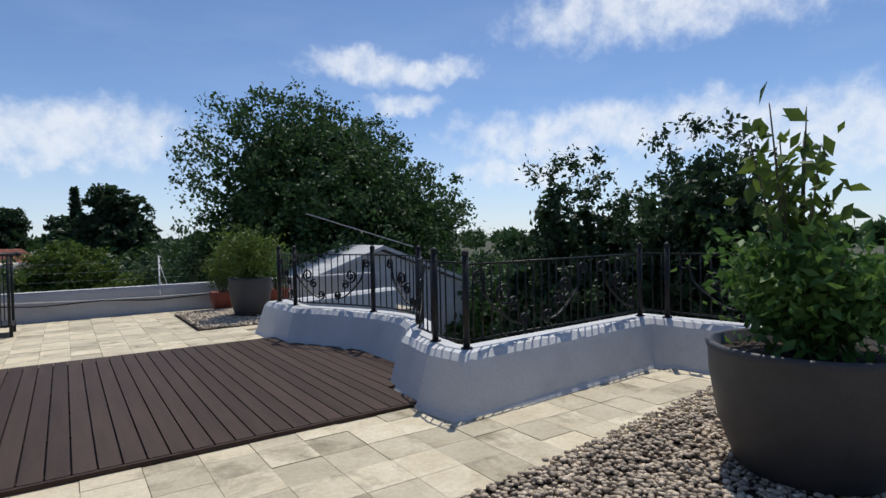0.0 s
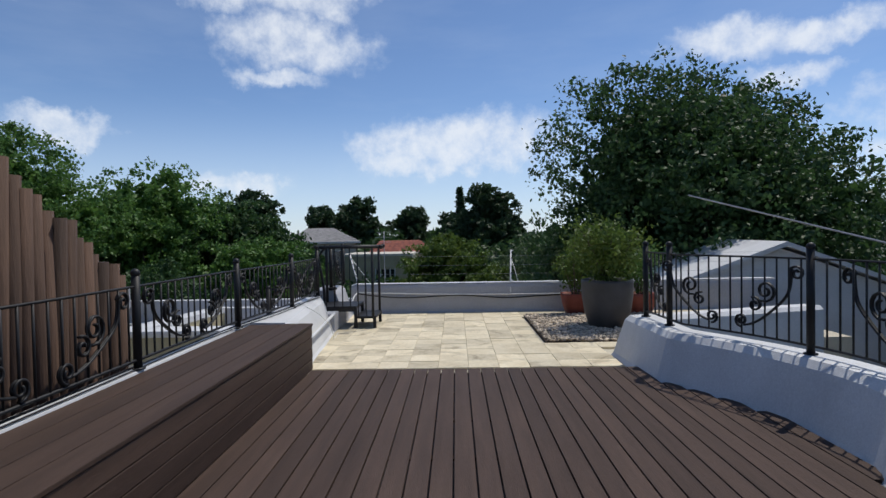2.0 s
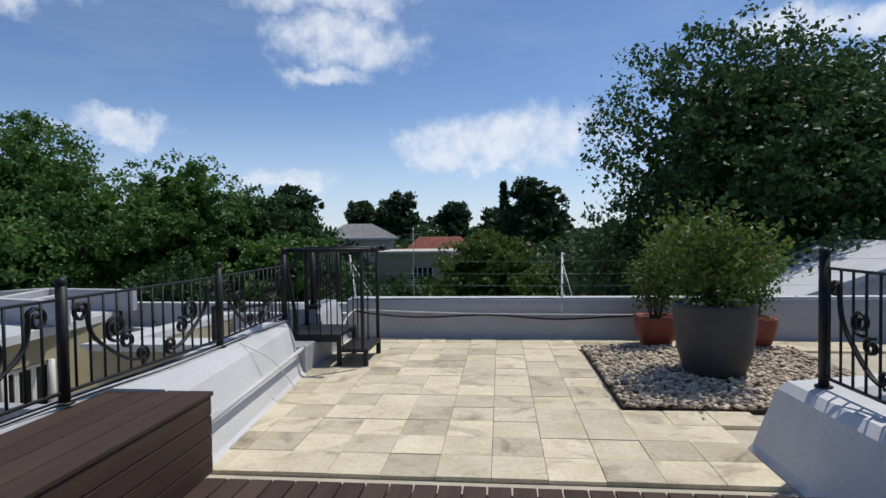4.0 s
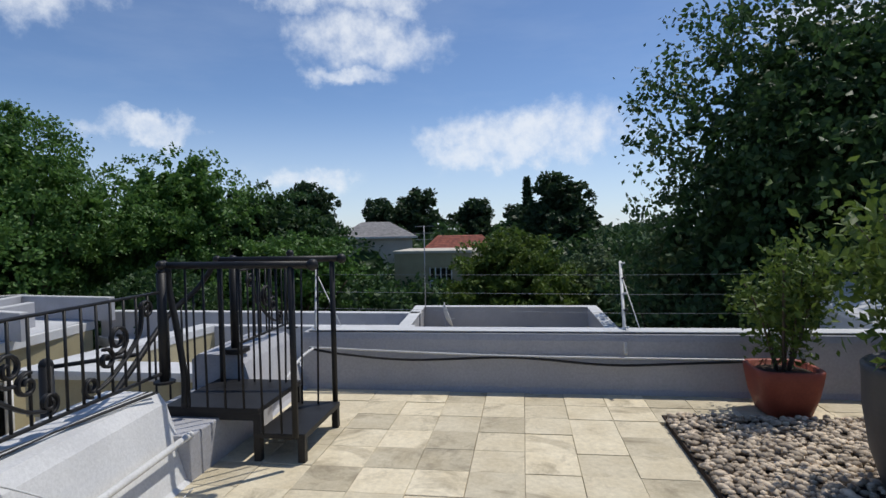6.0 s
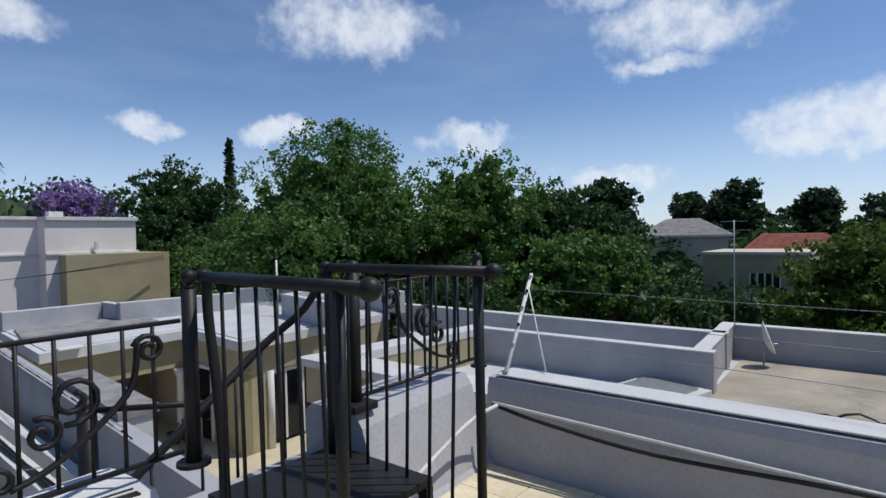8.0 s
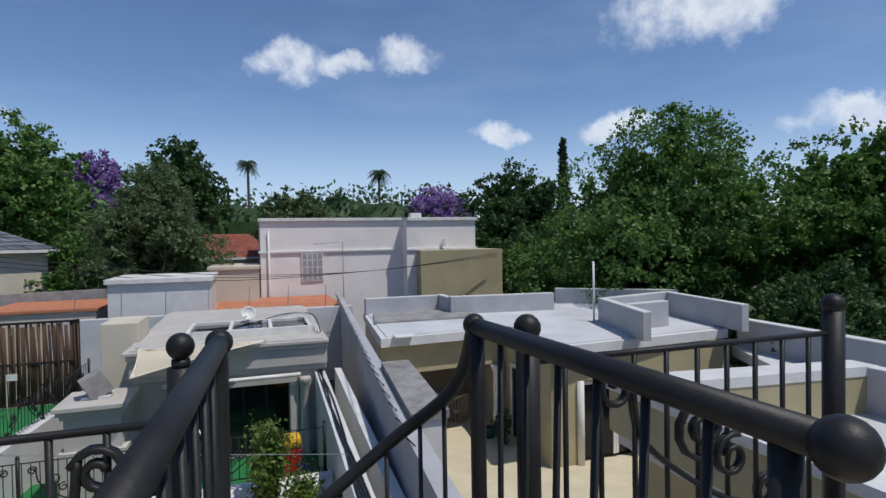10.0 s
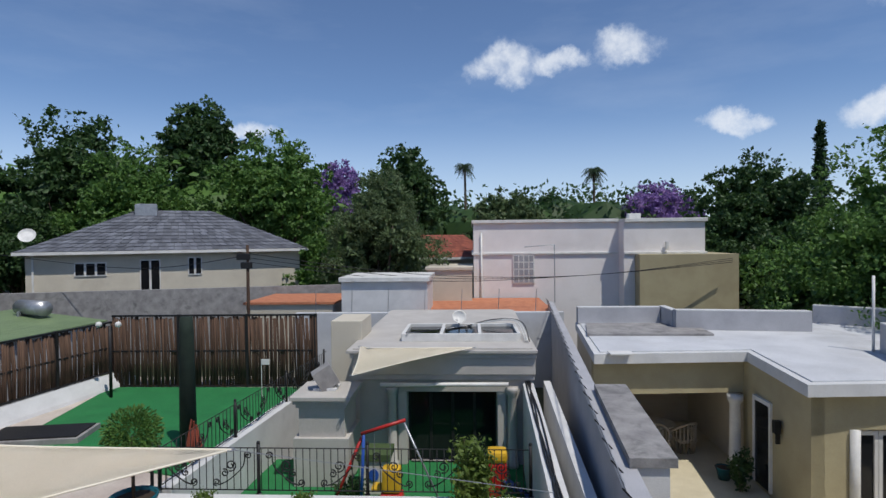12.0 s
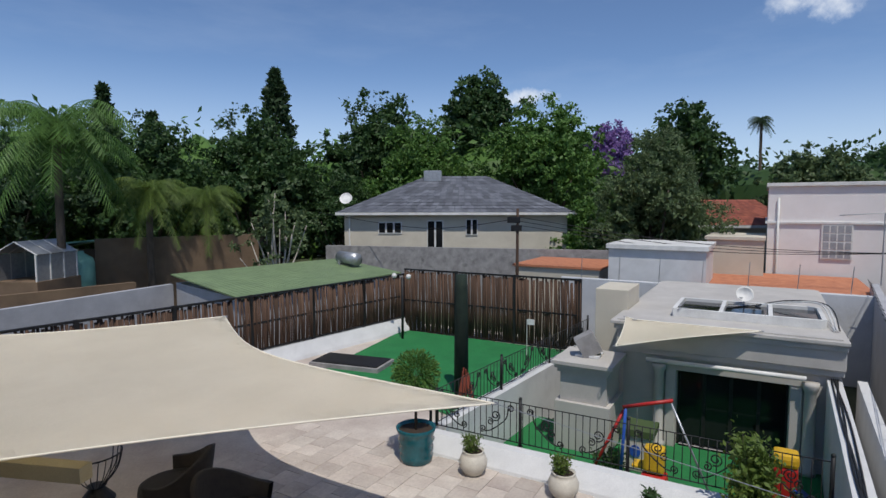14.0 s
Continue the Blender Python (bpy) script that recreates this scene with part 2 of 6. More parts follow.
# dim tone and dark blotches carry both stains and patches of shade
SCREED = material("stained_shaded_roof_screed", (0.42, 0.38, 0.31), (0.30, 0.27, 0.22), rough=0.85, scale=0.7, fine=25, bump=0.2, stain=(0.14, 0.13, 0.11), stain_amt=0.7)
TEAL = material("teal_glazed_ceramic", (0.012, 0.10, 0.12), (0.008, 0.07, 0.085), rough=0.15, scale=5, fine=40, bump=0.05, spec=0.6)
PALEPOT = material("cream_stone_pot", (0.62, 0.58, 0.50), (0.54, 0.50, 0.42), rough=0.7, scale=6, fine=60, bump=0.15)
MINT = material("mint_green_plastic", (0.20, 0.42, 0.34), (0.16, 0.35, 0.28), rough=0.5, scale=2, fine=30, bump=0.05)
PATIO = material("mottled_stone_floor", (0.60, 0.54, 0.47), (0.38, 0.31, 0.27), rough=0.7, scale=0.9, fine=20, bump=0.12, var=0.12, contrast=0.8)
WICKER = material("black_wicker", (0.018, 0.015, 0.014), (0.03, 0.025, 0.022), rough=0.7, scale=10, fine=90, bump=0.6)
WICKERPALE = material("pale_wicker", (0.50, 0.43, 0.33), (0.36, 0.30, 0.22), rough=0.75, scale=10, fine=90, bump=0.6)
BROWNWALL = material("brown_boundary_wall", (0.20, 0.135, 0.085), (0.14, 0.095, 0.06), rough=0.85, scale=0.7, fine=30, bump=0.2)
GROUND = material("dry_garden_ground", (0.085, 0.085, 0.05), (0.05, 0.065, 0.03), rough=0.95, scale=0.12, fine=3, bump=0.4)
ROAD = material("grey_driveway", (0.16, 0.15, 0.14), (0.11, 0.105, 0.10), rough=0.9, scale=0.6, fine=20, bump=0.2)
SAND = material("beige_courtyard_paving", (0.58, 0.52, 0.38), (0.50, 0.44, 0.31), rough=0.8, scale=1.5, fine=40, bump=0.1)
LEAF = leaf_material("leaf_deep_green", (0.025, 0.060, 0.020), (0.072, 0.138, 0.040))
LEAFMID = leaf_material("leaf_mid_green", (0.052, 0.122, 0.026), (0.140, 0.262, 0.056))
LEAFLIGHT = leaf_material("leaf_fresh_green", (0.060, 0.115, 0.020), (0.165, 0.230, 0.045))
LEAFDARK = leaf_material("leaf_pine_green", (0.024, 0.050, 0.022), (0.056, 0.100, 0.040))
LEAFGREY = leaf_material("leaf_grey_green", (0.065, 0.105, 0.045), (0.155, 0.215, 0.090))
PURPLE = leaf_material("jacaranda_blossom", (0.21, 0.12, 0.33), (0.40, 0.26, 0.56))

# ---- shape helpers ----


def bm_new():
    return bmesh.new()


def finish(name, bm, mat, smooth=False):
    me = bpy.data.meshes.new(name)
    bm.normal_update()
    bm.to_mesh(me)
    bm.free()
    me.materials.append(mat)
    if smooth:
        me.polygons.foreach_set("use_smooth", [True] * len(me.polygons))
    return me


# the plan's axes in which things are placed; the neighbouring plots lie a little turned to the terrace
TERRACE_AXES = Matrix.Identity(4)
PLOT_AXES = pose(1.087, -0.140, -0.030, 0, 0, 0.74)
AXES = [TERRACE_AXES]


def part(name, bm, mat, parent, label="", smooth=False):
    ob = new(name, finish(name, bm, mat, smooth))
    ob.parent = parent
    if label:
        ob["label"] = label
    return ob


def thing(name, label, category, at=(0, 0, 0), group="", kind="", turn=0.0):
    e = new(name)
    e.empty_display_size = 0.1
    e.matrix_world = AXES[0] @ pose(*at, 0, 0, turn)
    return tagged(e, label, category, group, kind)


def solid(name, bm, mat, label, category, group="", kind="", smooth=False):
    ob = tagged(new(name, finish(name, bm, mat, smooth)), label, category, group, kind)
    ob.matrix_world = AXES[0]
    return ob


def box(bm, x0, y0, z0, x1, y1, z1, bevel=0.0, m=None):
    r = bmesh.ops.create_cube(bm, size=1.0)
    vs = r["verts"]
    bmesh.ops.scale(bm, vec=(abs(x1 - x0), abs(y1 - y0), abs(z1 - z0)), verts=vs)
    bmesh.ops.translate(bm, vec=((x0 + x1) / 2, (y0 + y1) / 2, (z0 + z1) / 2), verts=vs)
    if bevel:
        es = list({e for v in vs for e in v.link_edges})
        r2 = bmesh.ops.bevel(bm, geom=es, offset=bevel, segments=2, profile=0.6, affect="EDGES")
        vs = list({v for f in r2["faces"] for v in f.verts} | {v for v in vs if v.is_valid})
    if m is not None:
        bmesh.ops.transform(bm, matrix=m, verts=vs)
    return bm


def boxes(rows, bevel=0.0):
    bm = bm_new()
    for r in rows:
        box(bm, *r, bevel=bevel)
    return bm


def tube(bm, pts, r, sides=8, close=False, r2=None):
    """A round bar along points."""
    pts = [Vector(p) for p in pts]
    n = len(pts)
    rings = []
    side = None
    for i, p in enumerate(pts):
        a = pts[(i - 1) % n] if (i > 0 or close) else p
        b = pts[(i + 1) % n] if (i < n - 1 or close) else p
        d = (b - a).normalized()
        if side is None:
            side = d.orthogonal().normalized()
        side = (side - d * side.dot(d)).normalized()
        other = d.cross(side)
        rr = r if r2 is None else r + (r2 - r) * i / max(n - 1, 1)
        rings.append([bm.verts.new(p + (side * math.cos(k * math.tau / sides) + other * math.sin(k * math.tau / sides)) * rr) for k in range(sides)])
    for i in range(n if close else n - 1):
        A, B = rings[i], rings[(i + 1) % n]
        for k in range(sides):
            bm.faces.new((A[k], A[(k + 1) % sides], B[(k + 1) % sides], B[k]))
    if not close:
        bm.faces.new(rings[0][::-1])
        bm.faces.new(rings[-1])
    return bm


def ball(bm, p, r, seg=12):
    v = bmesh.ops.create_uvsphere(bm, u_segments=seg, v_segments=max(6, seg // 2 + 2), radius=r)["verts"]
    bmesh.ops.translate(bm, vec=p, verts=v)
    return bm


def lathe(bm, profile, seg=32, at=(0, 0, 0)):
    rings = [[bm.verts.new((at[0] + r * math.cos(k * math.tau / seg), at[1] + r * math.sin(k * math.tau / seg), at[2] + z)) for k in range(seg)] for r, z in profile]
    for A, B in zip(rings, rings[1:]):
        for k in range(seg):
            bm.faces.new((A[k], A[(k + 1) % seg], B[(k + 1) % seg], B[k]))
    bm.faces.new(rings[0][::-1])
    bm.faces.new(rings[-1])
    return bm


def prism(bm, pts, z0, z1):
    """An upright solid over an outline given anticlockwise."""
    lo = [bm.verts.new((x, y, z0)) for x, y in pts]
    hi = [bm.verts.new((x, y, z1)) for x, y in pts]
    n = len(pts)
    bm.faces.new(lo[::-1])
    bm.faces.new(hi)
    for i in range(n):
        bm.faces.new((lo[i], lo[(i + 1) % n], hi[(i + 1) % n], hi[i]))
    return bm


def offset_line(pts, d):
    """The open line moved to its left by d, mitred."""
    out = []
    for i, p in enumerate(pts):
        p = Vector(p)
        n = Vector((0, 0))
        dirs = []
        if i > 0:
            dirs.append((p - Vector(pts[i - 1])).normalized())
        if i < len(pts) - 1:
            dirs.append((Vector(pts[i + 1]) - p).normalized())
        ns = [Vector((-v.y, v.x)) for v in dirs]
        n = sum(ns, Vector((0, 0))).normalized()
        out.append(p + n * d / max(n.dot(ns[0]), 0.4))
    return out


def sweep(bm, line, profile):
    """A section of (offset to the left, height) drawn along a line on the plan."""
    cols = [[bm.verts.new((*q, z)) for q in offset_line(line, d)] for d, z in profile]
    n = len(profile)
    for j in range(n):
        A, B = cols[j], cols[(j + 1) % n]
        for i in range(len(line) - 1):
            bm.faces.new((A[i], A[i + 1], B[i + 1], B[i]))
    bm.faces.new([c[0] for c in cols])
    bm.faces.new([c[-1] for c in cols][::-1])
    bmesh.ops.recalc_face_normals(bm, faces=bm.faces)
    return bm


def rounded(pts, per=5):
    """A smooth line through points."""
    out = []
    P = [Vector(p) for p in pts]
    for i in range(len(P) - 1):
        a, b, c, d = P[max(i - 1, 0)], P[i], P[i + 1], P[min(i + 2, len(P) - 1)]
        for k in range(per):
            t = k / per
            out.append(0.5 * ((2 * b) + (c - a) * t + (2 * a - 5 * b + 4 * c - d) * t * t + (3 * b - a - 3 * c + d) * t ** 3))
    out.append(P[-1])
    return out


# ---- ground and the house below ----
bm = bm_new()
bmesh.ops.create_circle(bm, cap_ends=True, segments=64, radius=1500)
bmesh.ops.translate(bm, vec=(0, 0, -4.6), verts=bm.verts)
solid("ground", bm, GROUND, "dry garden ground with grass and leaf litter", "ground", kind="structure")

# ---- terrace: slab, parapets ----
PLAN = [(-0.9, -5.0), (7.4, -5.0), (7.2, 3.5), (4.05, 3.4), (4.2, 4.3), (4.6, 4.95), (4.75, 5.65), (4.55, 6.6), (4.1, 7.45), (4.05, 9.0), (6.5, 9.8), (7.4, 9.8), (7.4, 12.9), (-0.9, 12.9)]
solid("floor", prism(bm_new(), PLAN, -0.35, -0.03), GROUT, "sandy mortar bed under the terrace tiles", "floor", kind="structure")
solid("wall_house", prism(bm_new(), [(-0.76, -4.95), (7.3, -4.95), (7.15, 3.4), (4.0, 3.3), (4.1, 4.3), (4.5, 5.0), (4.65, 5.65), (4.45, 6.6), (4.0, 7.45), (4.0, 9.1), (6.5, 9.9), (7.3, 9.9), (7.3, 12.85), (-0.76, 12.85)], -4.6, -0.36), WHITE, "white painted wall of the house below", "wall", kind="structure")

LEFT = [(-0.06, 7.97), (-0.3, 10.66)]
PROFILE = [(0, -0.02), (0.05, 0.03), (0.20, 0.50), (0.25, 0.57), (0.60, 0.58), (0.66, 0.53), (0.66, -0.36), (0.0, -0.36)]
solid("wall_left", sweep(bm_new(), LEFT, PROFILE), WHITE, "white painted sloping parapet wall with rounded top", "parapet", kind="structure", smooth=False)
solid("wall_left_bench", boxes([(-0.86, -5.0, -0.36, -0.715, 7.965, 0.57)], 0.02), WHITE, "white painted parapet wall behind the bench", "parapet", kind="structure")
solid("trim_ledge", tube(bm_new(), [(-0.125, 8.0, 0.28), (-0.33, 10.64, 0.30)], 0.022, 8), WHITE, "white plaster ledge along the parapet", "trim", kind="structure", smooth=True)
solid("wall_left_end", sweep(bm_new(), [(-0.32, 11.72), (-0.37, 12.80)], PROFILE), GREYWALL, "grey parapet beside the iron steps", "parapet", kind="structure")
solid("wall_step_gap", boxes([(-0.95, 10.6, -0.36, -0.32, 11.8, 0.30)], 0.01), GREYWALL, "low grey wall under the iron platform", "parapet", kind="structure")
FAR = [(-0.45, 12.76), (8.0, 12.72)]
# the grey of this face is shade put into the colour
solid("wall_far", sweep(bm_new(), FAR, [(0, -0.02), (0.02, 0.05), (0.05, 0.50), (0.07, 0.56), (0.30, 0.57), (0.33, 0.53), (0.33, -0.36), (0, -0.36)]), GREYWALL, "parapet wall with face greyed for shade and white top", "parapet", kind="structure")
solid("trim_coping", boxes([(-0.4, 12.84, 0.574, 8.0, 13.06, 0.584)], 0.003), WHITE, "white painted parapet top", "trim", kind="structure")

RIGHT = [(6.4, 9.6)] + [tuple(p) for p in [(3.62, 8.72), (3.67, 7.3)]] + [tuple(p) for p in rounded([(3.72, 7.2), (4.13, 6.42), (4.34, 5.65), (4.22, 5.02), (3.80, 4.42)], 4)] + [(3.64, 3.6), (3.74, 2.98), (6.66, 3.22), (6.95, 1.0), (7.05, -5.0)]
solid("wall_right", sweep(bm_new(), RIGHT, [(0, -0.02), (0.03, 0.03), (0.15, 0.45), (0.20, 0.51), (0.46, 0.52), (0.51, 0.47), (0.51, -0.36), (0, -0.36)]), WHITE, "white painted curved parapet with sloping face and rounded top", "parapet", kind="structure")

# deck
deck = thing("deck", "dark brown composite timber deck on the terrace floor", "deck", kind="structure")
EDGE = [(Vector(a), Vector(b)) for a, b in zip(RIGHT[1:], RIGHT[2:])]


def deck_span(x):
    lo, hi = 3.62, 7.86
    if x > 3.64:
        ys = [a.y + (b.y - a.y) * (x - a.x) / (b.x - a.x) for a, b in EDGE if (a.x - x) * (b.x - x) <= 0 and abs(b.x - a.x) > 1e-6 and 3.3 < a.y < 8.8]
        if len(ys) < 1:
            return None
        ys = [y for y in ys if y > 3.5]
        return (min(ys) - 0.09, max(ys) + 0.09) if len(ys) > 1 else None
    return lo, hi


boards = []
x = 0.01
while x < 4.4:
    s = deck_span(x + 0.07)
    if s and s[1] - s[0] > 0.1:
        boards.append((x, s))
    x += 0.148
# added black sheet, gives the gaps between boards their dark shade
part("deck_underlay", boxes([(0.02, 3.63, -0.028, 3.6, 7.84, -0.004)]), RUBBER, deck)
part("joist", boxes([(0.02, y - 0.03, -0.028, 3.55, y + 0.03, 0.012) for y in (3.75, 4.6, 5.4, 6.2, 7.0, 7.75)]), DECK, deck)
part("deck_fascia", boxes([(0.0, 3.585, -0.025, 3.62, 3.615, 0.035)], 0.004), DECK, deck)

# bench clad in the same boards
bench = thing("bench", "long built-in bench clad in dark brown deck boards", "bench", (0, 3.61, 0))
for z in (0.03, 0.155, 0.28, 0.405):
    part("front_board", boxes([(-0.03, 0.0, z, 0.0, 4.33, z + 0.118)], 0.005), DECK, bench)
    part("end_board", boxes([(-0.62, 4.33, z, -0.001, 4.355, z + 0.118)], 0.005), DECK, bench)
    part("end_board", boxes([(-0.62, -0.025, z, -0.001, 0.0, z + 0.118)], 0.005), DECK, bench)
for k in range(4):
    part("seat_board", boxes([(-0.705 + k * 0.1805, -0.03, 0.528, -0.705 + k * 0.1805 + 0.172, 4.37, 0.556)], 0.006), DECK, bench)
part("carcass", boxes([(-0.60, 0.01, 0.0, -0.035, 4.32, 0.525)]), DECK, bench)

# ---- railings and iron steps ----


def spiral(cx, cz, r, turns, start, sign=1, n=18):
    return [(cx + sign * r * (1 - 0.75 * k / n) * math.cos(start + turns * math.tau * k / n), cz + r * (1 - 0.75 * k / n) * math.sin(start + turns * math.tau * k / n)) for k in range(n + 1)]


def scroll_mesh(w, h):
    """A wrought S-scroll with curled ends, drawn in the plane x-z."""
    mid = [(p.x, p.y) for p in rounded([(-0.30 * w, 0.40 * h), (-0.26 * w, 0.10 * h), (-0.08 * w, -0.12 * h), (0.14 * w, -0.30 * h), (0.30 * w, -0.36 * h)], 5)]
    bm = bm_new()
    for line in (mid, spiral(-0.36 * w, 0.34 * h, 0.085 * w, 1.4, 0.3), spiral(0.34 * w, -0.30 * h, 0.085 * w, 1.4, -1.6), spiral(0.02 * w, 0.10 * h, 0.13 * w, 1.5, -1.9, -1), spiral(0.16 * w, -0.08 * h, 0.09 * w, 1.3, 1.2)):
        for dy in (-0.007, 0.007):
            tube(bm, [(x, dy, z) for x, z in line], 0.0105, 5)
    return finish("scroll", bm, IRON, True)


def railing(name, line, z0, z1, posts, label, group="terrace railings", post_top=0.11, gap=0.115, scrolls=True, pr=0.032):
    """A wrought iron railing along a line on the plan; posts are distances along it."""
    e = thing(name, label, "railing", (0, 0, 0), group)
    P = [Vector(p) for p in line]
    seg = [(a, b, (b - a).length) for a, b in zip(P, P[1:])]
    total = sum(s[2] for s in seg)

    def at(d):
        d = min(max(d, 0), total)
        for a, b, l in seg:
            if d <= l + 1e-6:
                return a + (b - a) * (d / l), (b - a).normalized()
            d -= l
        return P[-1], (P[-1] - P[-2]).normalized()

    part("top_rail", tube(bm_new(), [(*p, z1) for p in P], 0.010, 6), IRON, e, smooth=True)
    part("bottom_rail", tube(bm_new(), [(*p, z0 + 0.07) for p in P], 0.012, 6), IRON, e, smooth=True)
    pm = bm_new()
    tube(pm, [(0, 0, z0), (0, 0, z1 + post_top - 0.03)], pr, 10)
    ball(pm, (0, 0, z1 + post_top - 0.01), pr * 1.12, 10)
    tube(pm, [(0, 0, z0), (0, 0, z0 + 0.012)], pr * 1.7, 10)
    pm = finish("post", pm, IRON, True)
    for d in posts:
        o = new("post", pm)
        o.parent = e
        o.location = (*at(d)[0], 0)
    bmb = finish("baluster", tube(bm_new(), [(0, 0, z0 + 0.06), (0, 0, z1)], 0.0085, 6), IRON, True)
    n = int(total / gap)
    for k in range(1, n):
        d = k * total / n
        if min(abs(d - q) for q in posts) > 0.05:
            o = new("baluster", bmb)
            o.parent = e
            o.location = (*at(d)[0], 0)
    if scrolls:
        stops = posts + ([total] if total - posts[-1] > 0.5 else [])
        for a, b in zip(stops, stops[1:]):
            w = b - a
            m = max(1, round(w / 1.0))
            for k in range(m):
                c, dr = at(a + w * (k + 0.5) / m)
                sm = scroll_mesh(min(0.86, w / m * 0.92), (z1 - z0) * 0.92)
                o = new("scroll", sm)
                o.parent = e
                o.matrix_local = pose(c.x, c.y, (z0 + z1) / 2 + 0.02, 0, 0, math.degrees(math.atan2(dr.y, dr.x)) + (180 if k % 2 else 0))
    return e


railing("railing", [(-0.76, -3.5), (-0.74, 7.3), (-0.60, 9.2), (-0.64, 10.80)], 0.575, 1.20, [0.0, 1.9, 3.8, 5.6, 7.3, 9.22, 11.1, 12.74], "black wrought iron railing with scrolls on the white parapet")
railing("railing", [(-0.62, 11.76), (-0.64, 12.98)], 0.575, 1.27, [0.0, 1.22], "short black wrought iron railing beside the iron steps", pr=0.036)
RR = [tuple(p) for p in offset_line(RIGHT, 0.34)]
corner = len(RR) - 3
railing("railing", RR[1:corner], 0.515, 1.30, [0.06, 0.75, 2.4, 3.62, 4.95], "black wrought iron railing with scrolls on the curved parapet")
railing("railing", [RR[corner - 1], RR[corner]], 0.515, 1.28, [0.03, 2.85], "black wrought iron railing on the white parapet corner")
railing("railing", [RR[corner], RR[corner + 1], RR[corner + 2]], 0.515, 1.28, [0.3, 2.4, 4.6, 6.6, 8.0], "black wrought iron railing on the white side parapet")

end_post = thing("railing_post", "black iron end post with ball top beside the steps", "post", (-0.645, 10.845, 0.575))
part("shaft", tube(bm_new(), [(0, 0, 0), (0, 0, 0.755)], 0.032, 12), IRON, end_post, smooth=True)
part("ball", ball(tube(bm_new(), [(0, 0, 0.752), (0, 0, 0.775)], 0.022, 10), (0, 0, 0.806), 0.033, 14), IRON, end_post, "round ball finial", True)
part("foot_plate", tube(bm_new(), [(0, 0, -0.004), (0, 0, 0.012)], 0.072, 12), IRON, end_post)

steps = thing("iron_steps", "black iron steps with handrails climbing over the parapet", "steps")
part("platform", boxes([(-0.74, 10.95, 0.335, -0.02, 11.70, 0.375)], 0.006), IRON, steps)
part("tread", boxes([(-0.05, 10.95, 0.165, 0.31, 11.70, 0.205)], 0.006), IRON, steps)
for lx, ly, lh in ((0.28, 10.98, 0.165), (0.28, 11.67, 0.165), (-0.04, 10.98, 0.335), (-0.04, 11.67, 0.335)):
    part("leg", boxes([(lx - 0.026, ly - 0.026, 0.0, lx + 0.026, ly + 0.026, lh)], 0.004), IRON, steps)
for y in (10.96, 11.665):
    part("side_bar", boxes([(-0.70, y, 0.285, -0.05, y + 0.025, 0.335)]), IRON, steps)
for y, yn, xn in ((10.93, 10.89, 0.42), (11.62, 11.70, 0.35)):
    part("handrail", ball(ball(tube(bm_new(), [(-0.68, y, 1.375), (xn, yn, 1.372)], 0.0255, 12), (xn, yn, 1.372), 0.040, 18), (-0.68, y, 1.378), 0.034, 12), IRON, steps, "thick round handrail with ball end", True)
    part("newel", tube(bm_new(), [(0.27, yn, 0.205), (0.27, yn, 1.36)], 0.022, 10), IRON, steps, smooth=True)
    bend = [(-0.56, y, 0.375), (-0.555, y, 0.62), (-0.60, y, 0.95), (-0.645, y, 1.2), (-0.65, y, 1.36)] if y < 11 else [(-0.66, y, 0.375), (-0.66, y, 1.36)]
    part("newel", tube(bm_new(), rounded(bend, 4), 0.023, 10), IRON, steps, smooth=True)
    for k in range(6):
        x = -0.52 + k * 0.135
        part("baluster", tube(bm_new(), [(x, y, 0.375 if x < -0.03 else 0.205), (x, y + (yn - y) * (x + 0.68) / 1.1, 1.36)], 0.0085, 6), IRON, steps, smooth=True)
fall = rounded([(-0.68, 11.62, 1.378), (-0.85, 11.61, 1.15), (-1.0, 11.42, 0.94), (-1.0, 10.95, 0.60), (-1.02, 10.2, 0.06), (-1.06, 9.3, -0.58)], 5)
part("falling_handrail", tube(bm_new(), fall, 0.022, 10), IRON, steps, "handrail falling along the outer wall", True)
for k in range(6, 26, 2):
    p = fall[k]
    part("falling_baluster", tube(bm_new(), [p, (p.x, p.y, p.z - 0.85)], 0.0085, 6), IRON, steps, smooth=True)
part("stringer", tube(bm_new(), [(p.x, p.y, p.z - 0.85) for p in fall[5:]], 0.022, 8), IRON, steps, smooth=True)
part("outer_newel", ball(tube(bm_new(), [(-1.42, 10.70, -0.9), (-1.42, 10.70, 0.72)], 0.045, 12), (-1.42, 10.70, 0.72), 0.046), IRON, steps, smooth=True)
part("level_rail", tube(bm_new(), [(-1.42, 10.70, 0.70), (-1.00, 11.12, 0.71)], 0.016, 8), IRON, steps, smooth=True)
solid("post_block", boxes([(-0.71, 11.67, 0.579, -0.53, 11.85, 0.625)], 0.012), IRON, "dark block at the foot of the iron post", "block")

# ---- cables and fence brackets ----


def cable(name, pts, r, mat, label, per=6):
    return solid(name, tube(bm_new(), rounded(pts, per), r, 6), mat, label, "cable", smooth=True)


